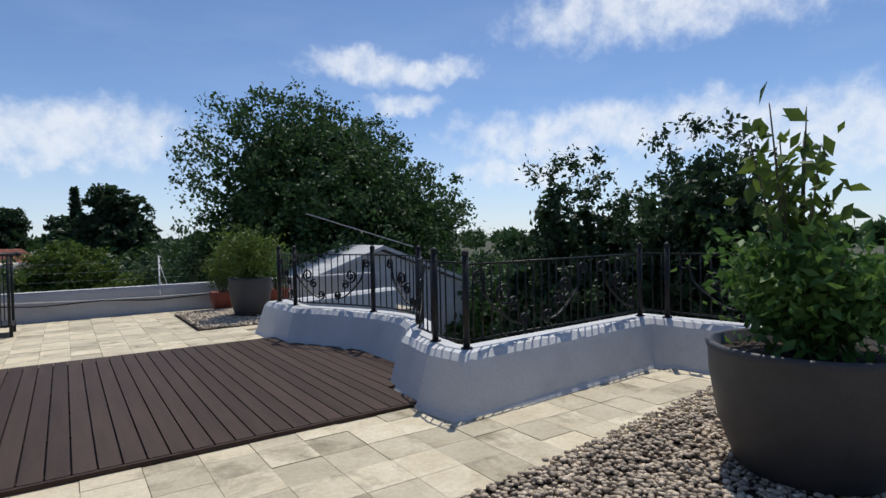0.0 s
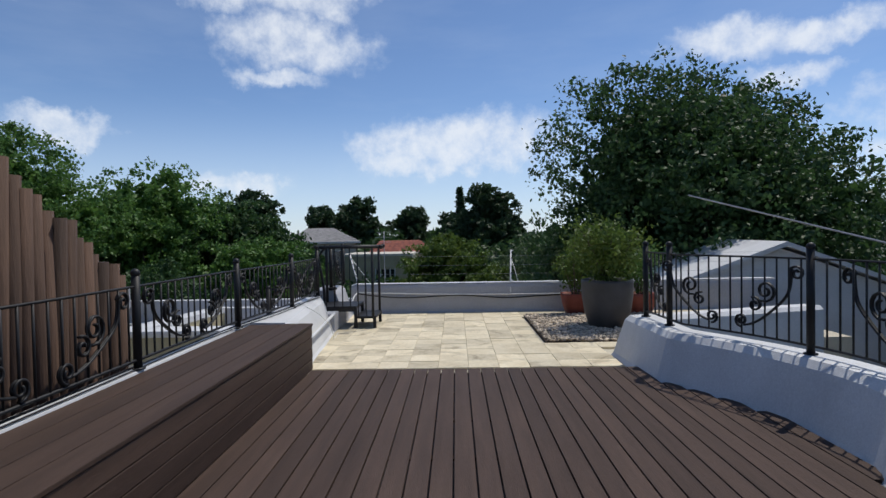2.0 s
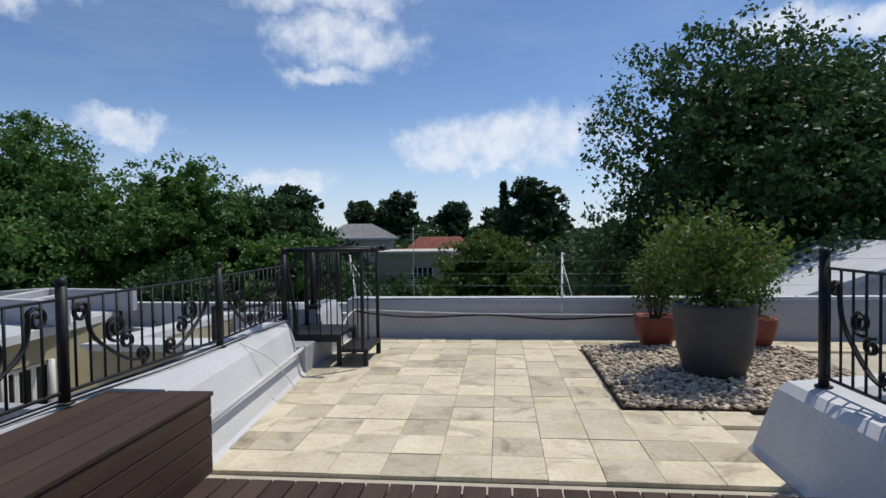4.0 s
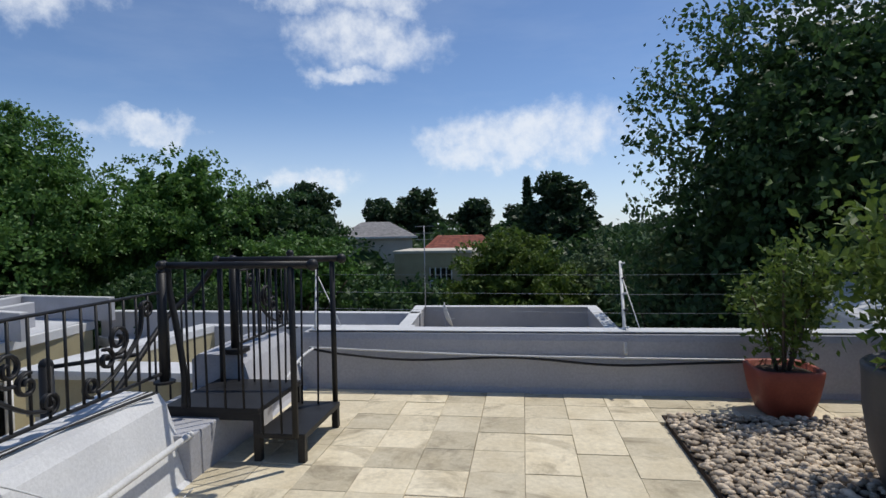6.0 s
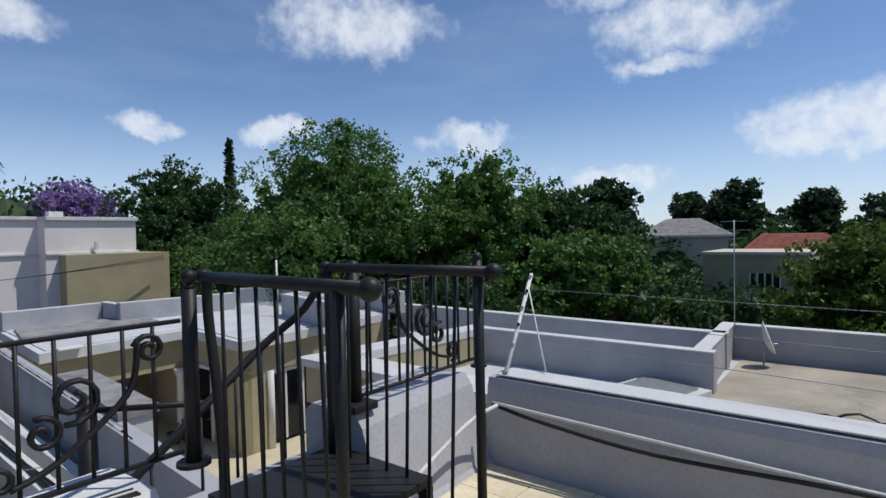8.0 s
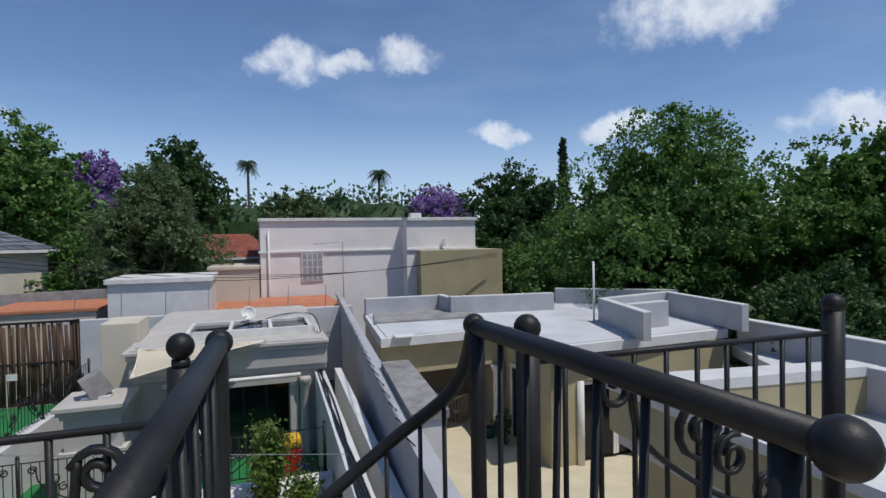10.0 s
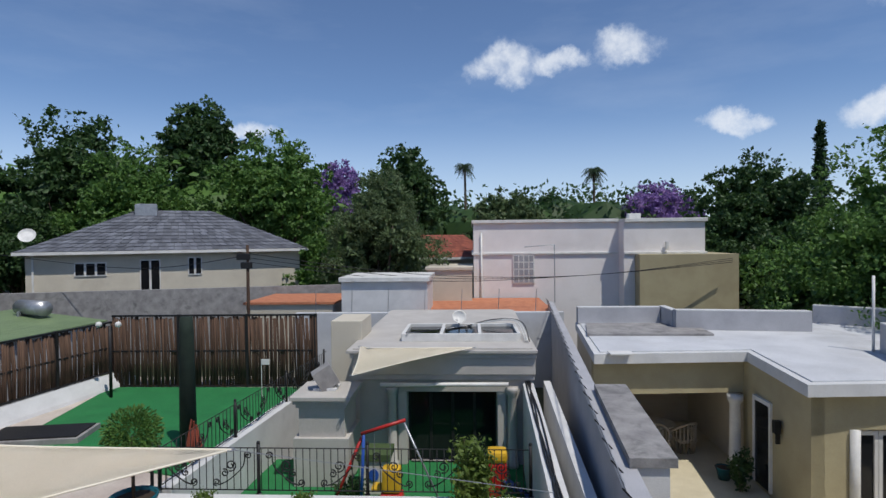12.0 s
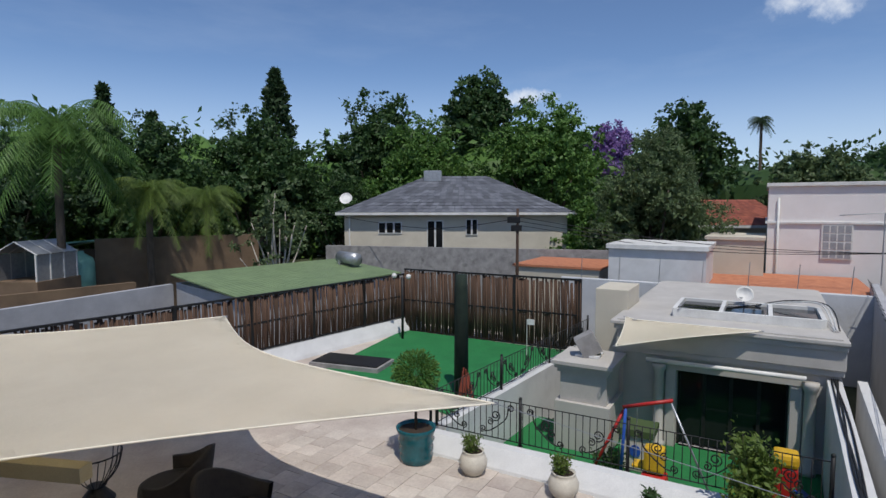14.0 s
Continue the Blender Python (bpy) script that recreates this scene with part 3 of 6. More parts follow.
cable("cable", [(-0.34, 12.70, 0.42), (0.0, 12.725, 0.36), (0.7, 12.735, 0.31), (1.7, 12.735, 0.345), (2.6, 12.735, 0.285), (3.3, 12.735, 0.31), (4.3, 12.735, 0.36)], 0.013, RUBBER, "black cable slung along the grey parapet wall")
cable("conduit", [(-0.34, 12.705, 0.43), (1.0, 12.742, 0.375), (2.0, 12.742, 0.355), (4.3, 12.742, 0.345)], 0.011, WHITECABLE, "white conduit fixed along the grey parapet wall")
for k in range(4):
    cable("cable", [(-0.73 - 0.02 * k, 1.0, 0.58), (-0.725 - 0.025 * k, 4.5, 0.58), (-0.73 - 0.02 * k, 7.2, 0.585), (-0.575 - 0.025 * k, 8.5 + 0.2 * k, 0.592), (-0.565 - 0.012 * k, 9.6, 0.592), (-0.585 + 0.014 * k, 10.1, 0.592), (-0.56 + 0.022 * k, 10.56, 0.592)], 0.0055, WHITECABLE if k == 1 else RUBBER, "loose cable lying along the parapet top")
cable("cable", [(-0.45, 9.3, 0.60), (-0.26, 9.5, 0.42), (-0.15, 9.65, 0.2), (-0.20, 10.0, 0.012), (-0.24, 10.5, 0.012)], 0.005, WHITECABLE, "thin white wire hanging down the parapet")
cable("conduit", [(-0.28, 11.75, 0.20), (-0.33, 12.4, 0.37), (-0.30, 12.71, 0.42)], 0.014, WHITECABLE, "white conduit climbing the corner of the parapet")


def bracket(foot, top, label):
    e = thing("fence_bracket", label, "fence bracket", (0, 0, 0), "electric fence brackets")
    f, t = Vector(foot), Vector(top)
    part("pole", tube(bm_new(), [f, t], 0.016, 8), TRIM, e, smooth=True)
    part("stay", tube(bm_new(), [(f.x + 0.22, f.y + 0.15, f.z), f.lerp(t, 0.85)], 0.006, 6), TRIM, e, smooth=True)
    for k in range(5):
        p = f.lerp(t, 0.25 + 0.18 * k)
        part("insulator", tube(bm_new(), [p, p + Vector((0.03, -0.05, 0.015))], 0.012, 8), RUBBER if k % 2 else TRIM, e, smooth=True)
    return e


bracket((-0.33, 12.86, 0.60), (-0.66, 13.80, 1.19), "white electric fence bracket leaning over the parapet corner")
bracket((2.74, 12.70, 0.40), (2.86, 13.70, 1.20), "white electric fence pole fixed to the parapet wall")
for z, y in ((0.75, 13.2), (0.92, 13.3), (1.1, 13.45)):
    solid("fence_wire", tube(bm_new(), [(-0.5, y + 0.05, z), (2.80, y - 0.3, z), (8.0, y - 0.3, z)], 0.0025, 4), GALV, "thin electric fence wire above the parapet", "wire", "electric fence wires")
solid("rod", tube(bm_new(), [(5.02, 5.85, 1.40), (4.2, 7.7, 1.93)], 0.009, 6), GALV, "thin pale metal rod above the railing", "rod")

# ---- planters, gravel ----


def leaf_mesh(name, spots, size, mat, seed=1, droop=0.2, aspect=2.0):
    """Many folded leaves of four corners at spots, each turned at random."""
    r = np.random.RandomState(seed)
    n = len(spots)
    P = np.array(spots, dtype=float)
    a = r.normal(size=(n, 3))
    a[:, 2] -= droop
    a /= np.linalg.norm(a, axis=1)[:, None]
    b = r.normal(size=(n, 3))
    b -= a * (a * b).sum(1)[:, None]
    b /= np.linalg.norm(b, axis=1)[:, None]
    c = np.cross(a, b)
    L = size * (0.6 + 0.8 * r.rand(n))[:, None]
    W = L / aspect
    v = np.stack([P, P + a * L * 0.5 + b * W * 0.5 + c * W * 0.18, P + a * L, P + a * L * 0.5 - b * W * 0.5 + c * W * 0.18], 1).reshape(-1, 3)
    me = bpy.data.meshes.new(name)
    me.vertices.add(4 * n)
    me.vertices.foreach_set("co", v.ravel())
    me.loops.add(6 * n)
    me.polygons.add(2 * n)
    idx = (np.arange(n)[:, None] * 4 + np.array([0, 1, 2, 0, 2, 3])[None]).ravel()
    me.loops.foreach_set("vertex_index", idx)
    me.polygons.foreach_set("loop_start", np.arange(2 * n) * 3)
    me.update(calc_edges=True)
    me.materials.append(mat)
    return me


def planter_plant(name, at, r, h, leaf, n, size, label, seed, stems=9, squash=1.0):
    """A bushy shrub: thin stems that fork, and leaves along their ends."""
    e = thing(name, label, "plant", at)
    rg = random.Random(seed)
    ends = []
    for k in range(stems):
        a = rg.uniform(0, math.tau)
        top = Vector((math.cos(a) * r * rg.uniform(0.2, 0.85), math.sin(a) * r * rg.uniform(0.2, 0.85), h * rg.uniform(0.6, 1.0)))
        base = Vector((math.cos(a) * 0.05, math.sin(a) * 0.05, 0))
        mid = base.lerp(top, 0.5) + Vector((0, 0, h * 0.1))
        part("stem", tube(bm_new(), rounded([base, mid, top], 4), 0.012, 5, r2=0.004), BARK, e, smooth=True)
        ends.append((base, mid, top))
    rs = np.random.RandomState(seed)
    spots = []
    while len(spots) < n:
        b, m, t = ends[rs.randint(len(ends))]
        q = rs.rand() ** 0.6
        p = (b.lerp(m, q * 2) if q < 0.5 else m.lerp(t, q * 2 - 1)) + Vector(rs.normal(size=3) * r * 0.20 * squash)
        if p.z > h * 0.06:
            spots.append(tuple(p))
    o = new("foliage", leaf_mesh("foliage", spots, size, leaf, seed))
    o.parent = e
    return e


def planter(name, at, prof, mat, label, cat="planter", square=False):
    e = thing(name, label, cat, at)
    bm = lathe(bm_new(), prof, 40)
    if square:
        for v in bm.verts:
            a = math.atan2(v.co.y, v.co.x)
            k = 1.0 / (abs(math.cos(a)) ** 5 + abs(math.sin(a)) ** 5) ** 0.2
            v.co.x *= k
            v.co.y *= k
    part("pot", bm, mat, e, smooth=True)
    rr = [p[0] for p in prof if p[1] > prof[-1][1]]
    part("soil", lathe(bm_new(), [(min(rr) * 0.99, prof[-1][1] + 0.002), (min(rr) * 0.97, prof[-1][1] + 0.02)], 24), SOIL, e)
    return e


BIGPOT = [(0.27, 0.0), (0.30, 0.02), (0.37, 0.25), (0.405, 0.5), (0.41, 0.70), (0.415, 0.74), (0.40, 0.755), (0.375, 0.745), (0.37, 0.66)]
planter("planter", (4.12, 10.72, 0.03), BIGPOT, POTGREY, "large round charcoal planter standing on the pebbles")
planter_plant("shrub", (4.12, 10.72, 0.70), 0.72, 0.95, LEAFLIGHT, 3600, 0.075, "bushy yellow-green shrub growing in the charcoal planter", 3, 16)
NEARPOT = [(0.40, 0.0), (0.43, 0.02), (0.53, 0.3), (0.58, 0.6), (0.585, 0.74), (0.60, 0.78), (0.58, 0.80), (0.545, 0.79), (0.54, 0.7)]
planter("planter", (4.93, 0.88, 0.03), NEARPOT, POTGREY, "very large round charcoal planter on the pebble bed")
planter_plant("shrub", (4.93, 0.88, 0.75), 0.62, 0.66, LEAFMID, 3800, 0.085, "leafy green shrub in the very large planter", 5, 18)
planter_plant("lemon_tree", (4.95, 0.95, 0.75), 0.50, 1.62, LEAFLIGHT, 240, 0.13, "young lemon tree with thin stems in the very large planter", 8, 9, 0.6)
SQ = [(0.16, 0.0), (0.18, 0.015), (0.225, 0.16), (0.25, 0.30), (0.26, 0.38), (0.25, 0.395), (0.225, 0.385), (0.22, 0.33)]
planter("terracotta_pot", (3.95, 12.36, 0.0), SQ, TERRA, "square red terracotta pot beside the parapet", "pot", True)
planter_plant("shrub", (3.95, 12.36, 0.34), 0.46, 1.12, LEAFLIGHT, 2400, 0.06, "light feathery shrub in the terracotta pot", 12, 10)
planter("terracotta_pot", (5.15, 12.25, 0.0), SQ, TERRA, "square red terracotta pot on the far side of the pebbles", "pot", True)
planter_plant("shrub", (5.15, 12.25, 0.34), 0.45, 0.9, LEAFMID, 1400, 0.06, "green shrub in the second terracotta pot", 13, 10)


def pebbles(name, area, n, seed, label, stone=0.030):
    ico = bmesh.new()
    bmesh.ops.create_icosphere(ico, subdivisions=1, radius=1)
    V = np.array([v.co[:] for v in ico.verts])
    F = np.array([[v.index for v in f.verts] for f in ico.faces])
    ico.free()
    r = np.random.RandomState(seed)
    vs, fs = [], []
    placed = 0
    while placed < n:
        x, y = area(r)
        s = r.uniform(0.55, 1.15) * stone
        q = V * np.array([s * r.uniform(0.9, 1.5), s, s * r.uniform(0.55, 0.8)]) * (1 + 0.12 * r.normal(size=(len(V), 1)))
        a = r.uniform(0, 6.28)
        q = q @ np.array([[math.cos(a), -math.sin(a), 0], [math.sin(a), math.cos(a), 0], [0, 0, 1]]) + np.array([x, y, 0.012 + r.uniform(0, 0.03)])
        fs.append(F + len(V) * placed)
        vs.append(q)
        placed += 1
    me = bpy.data.meshes.new(name)
    me.from_pydata(np.concatenate(vs).tolist(), [], np.concatenate(fs).tolist())
    me.polygons.foreach_set("use_smooth", [True] * len(me.polygons))
    me.materials.append(PEBBLE)
    return tagged(new(name, me), label, "gravel", kind="stuff")


pebbles("pebble_bed", lambda r: (2.95 + r.rand() * 2.6, 9.53 + r.rand() * 2.6), 5200, 2, "bed of grey brown river pebbles round the planters")


def near_bed(r):
    while True:
        x, y = 2.9 + r.rand() * 3.9, -1.4 + r.rand() * 3.7
        if y < 1.87 + (x - 3.06) * 0.137:
            return x, y


pebbles("pebble_bed", near_bed, 15000, 4, "bed of brown river pebbles under the very large planter", 0.021)
solid("pebble_base", boxes([(2.93, 9.52, -0.029, 5.6, 12.16, 0.012), (2.9, -1.4, -0.029, 6.85, 1.9, 0.012)]), SOIL, "dark soil under the pebbles", "soil", kind="structure")

# ---- lower roofs beyond the parapets of the house ----
ROOF = -1.9
WING = [(-1.0, 13.09), (8.0, 13.05), (8.0, 26.3), (-1.75, 26.3), (-1.75, 25.0), (-13.0, 25.2), (-13.0, 24.9), (-7.3, 22.35), (-7.95, 17.2), (-1.0, 17.2)]
solid("roof_wing", prism(bm_new(), WING, ROOF - 0.3, ROOF), ROOFWHITE, "white painted flat roof with faint stains", "roof", kind="structure")
solid("wall_wing", prism(bm_new(), [(-0.9, 13.2), (7.9, 13.2), (7.9, 26.2), (-7.1, 24.6), (-7.1, 22.2), (-7.55, 17.5), (-0.9, 17.5)], -4.6, ROOF - 0.301), OLIVE, "khaki plastered wall under the flat roof", "wall", kind="structure")
solid("floor_roof_court", prism(bm_new(), [(-1.1, 17.0), (3.85, 17.0), (3.85, 25.95), (-1.35, 25.95)], ROOF + 0.004, ROOF + 0.03), SCREED, "beige paved floor of the sunken roof court with stains and painted shade", "floor", kind="structure")


def roof_wall(name, line, width, top, label, face=GREYWALL):
    """A low roof parapet along a line on the plan, with a white painted coping."""
    e = thing(name, label, "parapet", kind="structure")
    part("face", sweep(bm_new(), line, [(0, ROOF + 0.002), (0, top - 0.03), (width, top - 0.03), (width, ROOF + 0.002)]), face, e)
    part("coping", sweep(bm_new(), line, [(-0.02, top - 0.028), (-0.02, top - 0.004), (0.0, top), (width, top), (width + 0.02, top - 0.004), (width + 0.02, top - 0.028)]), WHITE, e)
    return e


roof_wall("wall_roof_inner", [(-6.98, 22.1), (-1.15, 22.1)], 0.26, -1.0, "pale grey roof parapet with white painted top")
roof_wall("wall_roof_outer", [(-12.8, 24.9), (-1.42, 24.56)], 0.30, -1.0, "pale grey outer roof parapet with white top")
roof_wall("wall_court_back", [(-1.30, 22.38), (-1.57, 26.05), (3.85, 26.05), (3.95, 13.2)], 0.30, -1.0, "grey painted walls of the sunken roof court with white tops")
solid("roof_ledge", prism(bm_new(), [(-8.0, 17.05), (-1.0, 17.05), (-1.0, 17.75), (-7.3, 17.75), (-6.9, 22.36), (-7.3, 22.36)], ROOF - 0.05, -1.18), OLIVE, "khaki wall top below the white roof edge", "wall", kind="structure")
for z0, z1, o in ((-1.178, -1.10, 0.06), (-1.098, -0.99, 0.14)):
    solid("trim_roof_edge", prism(bm_new(), [(-8.0 - o, 17.05 - o), (-1.0, 17.05 - o), (-1.0, 17.77), (-7.28, 17.77), (-6.88, 22.36), (-7.3 - o, 22.36)], z0, z1), WHITE, "white moulded edge of the flat roof", "trim", kind="structure")
hatch = thing("roof_hatch", "white roof hatch with a grey lid on the flat roof", "hatch", (-2.08, 21.15, ROOF), turn=-14)
part("kerb", boxes([(-0.78, -0.85, 0.002, 0.78, 0.85, 0.19)], 0.015), WHITE, hatch)
part("lid", boxes([(-0.60, -0.62, 0.192, 0.60, 0.66, 0.24)], 0.01), GALV, hatch)
branch = thing("cut_branches", "heap of dry cut branches lying on the roof court floor", "branches", (0.9, 21.0, ROOF + 0.03))
rg = random.Random(14)
for k in range(9):
    x0, y0 = rg.uniform(-0.9, 0.4), rg.uniform(-0.3, 0.3)
    part("branch", tube(bm_new(), rounded([(x0, y0, 0.03), (x0 + 0.5, y0 + rg.uniform(-0.2, 0.2), 0.09 + 0.02 * k), (x0 + 1.1, y0 + rg.uniform(-0.3, 0.3), 0.04)], 3), 0.03, 5, r2=0.012), BARK, branch, smooth=True)
small_dish = thing("satellite_dish", "small white satellite dish on the roof enclosure", "satellite dish", (-0.75, 25.3, ROOF + 0.03), "satellite dishes")


def dish_parts(e, r):
    part("reflector", lathe(bm_new(), [(0.005, 0.0), (r * 0.5, 0.03), (r * 0.85, 0.085), (r, 0.13), (r, 0.14), (r * 0.85, 0.10), (r * 0.5, 0.045), (0.006, 0.015)], 24), TRIM, e, smooth=True).matrix_local = pose(0, 0, 0.42, 62, 0, 100)
    part("mast", tube(bm_new(), [(0, 0, 0), (0, 0, 0.42)], 0.02, 8), GALV, e, smooth=True)
    part("arm", tube(bm_new(), [(0, 0, 0.36), (r * 1.1, -0.1, 0.40)], 0.012, 6), GALV, e, smooth=True)


dish_parts(small_dish, 0.30)
small_dish.scale = (1, 1, 1.5)
mast = thing("aerial_mast", "thin steel television aerial mast on the roof", "aerial", (-1.33, 25.0, -1.0))
part("mast", tube(bm_new(), [(0, 0, 0), (0, 0, 2.75)], 0.016, 6), GALV, mast, smooth=True)
for z, w in ((2.72, 0.30), (2.5, 0.36), (2.3, 0.28)):
    part("element", tube(bm_new(), [(-w, 0, z), (w, 0.05, z)], 0.005, 5), GALV, mast)

# white gable of the next house
gab = thing("gabled_annexe", "white gabled annexe with painted sloping roof", "house")
bm = bm_new()
outline = [(6.3, -4.6), (11.2, -4.6), (11.2, 0.10), (8.7, 1.13), (6.3, 0.18)]
va = [bm.verts.new((x, 13.8 + (x - 8.7) * -0.25, z)) for x, z in outline]
vb = [bm.verts.new((x + 0.9, 18.5, z)) for x, z in outline]
bm.faces.new(va[::-1]); bm.faces.new(vb)
for k in range(5):
    bm.faces.new((va[k], va[(k + 1) % 5], vb[(k + 1) % 5], vb[k]))
bmesh.ops.recalc_face_normals(bm, faces=bm.faces)
part("wall", bm, WHITE, gab)
for a, b in (((6.15, 0.12), (8.7, 1.19)), ((8.7, 1.19), (11.4, 0.05))):
    bm = bm_new()
    q = [(a[0], 13.6 + (a[0] - 8.7) * -0.25, a[1]), (b[0], 13.6 + (b[0] - 8.7) * -0.25, b[1]), (b[0] + 0.95, 18.7, b[1]), (a[0] + 0.95, 18.7, a[1])]
    lo = [bm.verts.new(p) for p in q]
    hi = [bm.verts.new((p[0], p[1], p[2] + 0.1)) for p in q]
    bm.faces.new(lo[::-1]); bm.faces.new(hi)
    for k in range(4):
        bm.faces.new((lo[k], lo[(k + 1) % 4], hi[(k + 1) % 4], hi[k]))
    part("roof_slope", bm, WHITE, gab)

# ---- timber pole screen beyond the railing ----
screen = thing("pole_screen", "tall screen of dark reddish timber poles beyond the railing", "fence", (-1.02, 0, 0))
rg = random.Random(9)
pm = [finish("pole", tube(bm_new(), [(0, 0, -1.0), (rg.uniform(-0.02, 0.02), rg.uniform(-0.02, 0.02), 0.8), (rg.uniform(-0.03, 0.03), rg.uniform(-0.03, 0.03), 2.1)], 0.05, 7), POLE, True) for _ in range(5)]
for k in range(68):
    y = -0.6 + k * 0.098
    top = 2.15 if y < 4.6 else 2.15 - (y - 4.6) * 0.62
    o = new("pole", rg.choice(pm))
    o.parent = screen
    o.location = (rg.uniform(-0.02, 0.02), y, top - 2.1 + rg.uniform(-0.04, 0.04))
part("cross_rail", boxes([(0.055, -0.6, 0.2, 0.075, 6.0, 0.28)]), POLE, screen)

# ---- lower terrace, courtyard ----
AXES[0] = PLOT_AXES
LOW = -3.2
solid("floor_lower", prism(bm_new(), [(-1.0, -9.0), (-1.0, 12.5), (-11.2, 12.5), (-11.2, 5.3), (-13.2, 5.5), (-21.6, 6.2), (-21.4, -1.6), (-14.0, -2.6), (-6.0, -3.6), (-6.0, -9.0)][::-1], -4.6, LOW), PATIO, "mottled pink-grey stone floor of the lower terrace", "floor", kind="structure")
solid("turf", prism(bm_new(), [(-14.2, -0.3), (-12.6, 5.2), (-19.9, 5.95), (-19.85, -1.2)], LOW + 0.004, LOW + 0.03), TURF, "bright green artificial putting turf", "turf", kind="structure")
solid("floor_court", prism(bm_new(), [(-11.3, 5.6), (-11.3, 12.5), (-16.2, 12.7), (-16.2, 5.9)], -4.59, -4.2), TURF, "green artificial turf on the sunken courtyard floor", "floor", kind="structure")
solid("curb_front", sweep(bm_new(), [(-11.12, 5.2), (-11.12, 12.5)], [(0.06, LOW), (0.04, LOW + 0.33), (0.0, LOW + 0.36), (-0.20, LOW + 0.35), (-0.46, LOW + 0.06), (-0.48, LOW)]), WHITE, "white plastered sloping curb under the courtyard railing", "curb", kind="structure")
solid("curb_side", prism(bm_new(), [(-11.5, 5.18), (-11.5, 5.5), (-20.9, 6.35), (-20.9, 6.0)], -4.6, LOW + 0.30), WHITE, "white plastered curb along the side of the courtyard", "curb", kind="structure")
railing("railing", [(-11.2, 5.3), (-11.2, 12.4)], LOW + 0.34, LOW + 1.20, [0.0, 2.05, 4.1, 6.0, 7.1], "black wrought iron courtyard railing with scrolls", "courtyard railings", gap=0.13)
railing("railing", [(-11.3, 5.32), (-20.7, 6.15)], LOW + 0.30, LOW + 1.10, [0.1, 3.0, 6.0, 9.2], "black wrought iron railing along the putting turf", "courtyard railings", gap=0.16)


def pole_fence(line, label, foot, high):
    e = thing("pole_fence", label, "fence", (0, 0, 0), "dark pole fences")
    rg = random.Random(21)
    a, b = Vector(line[0]), Vector(line[1])
    d = (b - a)
    L = d.length
    meshes = [finish("stick", tube(bm_new(), [(rg.uniform(-0.03, 0.03), 0, 0), (rg.uniform(-0.03, 0.03), rg.uniform(-0.03, 0.03), high * 0.5), (rg.uniform(-0.05, 0.05), rg.uniform(-0.05, 0.05), high - rg.uniform(0, 0.12))], 0.034, 6), POLE, True) for _ in range(8)]
    n = int(L / 0.066)
    for k in range(n):
        p = a + d * ((k + rg.uniform(-0.2, 0.2)) / n)
        o = new("stick", rg.choice(meshes))
        o.parent = e
        o.location = (p.x, p.y, LOW + foot + rg.uniform(-0.03, 0.03))
    ang = math.atan2(d.y, d.x)
    for z in (LOW + foot + 0.02, LOW + foot + high * 0.5, LOW + foot + high):
        bm = box(bm_new(), 0, -0.045, -0.03, L, 0.045, 0.03, m=pose(a.x, a.y, z, 0, 0, math.degrees(ang)))
        part("frame_rail", bm, IRON, e)
    for k in range(int(L / 2.4) + 1):
        p = a + d * min(1, k * 2.4 / L)
        part("frame_post", boxes([(p.x - 0.05, p.y - 0.05, LOW, p.x + 0.05, p.y + 0.05, LOW + foot + high + 0.04)]), IRON, e)
    return e


pole_fence([(-20.3, -1.35), (-6.5, -3.45)], "dark timber stick fence in a black frame along the terrace", 0.5, 1.76)
pole_fence([(-20.1, 5.95), (-19.95, -1.2)], "dark timber stick fence in a black frame behind the turf", 0.03, 2.47)
bm = bm_new()
sweep(bm, [(-20.8, -1.2), (-6.5, -3.35)], [(0, LOW), (-0.02, LOW + 0.45), (0.10, LOW + 0.50), (0.36, LOW + 0.1), (0.40, LOW)])
solid("curb_fence", bm, WHITE, "white sloping plaster curb below the stick fence", "curb", kind="structure")
mat_thing = thing("skylight_cover", "dark framed skylight cover lying on the lower terrace", "skylight", (-14.6, 0.2, LOW), turn=10)
part("frame", boxes([(-0.9, -1.2, 0, 0.3, 1.2, 0.16)], 0.01), CONCRETE, mat_thing)
part("cover", boxes([(-0.82, -1.12, 0.162, 0.22, 1.12, 0.20)], 0.006), IRON, mat_thing)
solid("shade_post", tube(bm_new(), [(-14.2, 4.45, LOW), (-14.2, 4.45, -0.3), (-14.2, 4.45, 0.05)], 0.20, 10, r2=0.14), SHADECLOTH, "shade sail post wrapped in dark green cloth", "post", smooth=True)
lamp = thing("floodlight_pole", "slim pole with two white floodlights beside the fence", "lamp post", (-18.6, -0.4, LOW))
part("pole", tube(bm_new(), [(0, 0, 0), (0, 0, 2.35)], 0.05, 8), IRON, lamp, smooth=True)
for s in (-0.3, 0.35):
    part("floodlight", ball(bm_new(), (0.1, s, 2.42), 0.10, 10), TRIM, lamp, smooth=True)

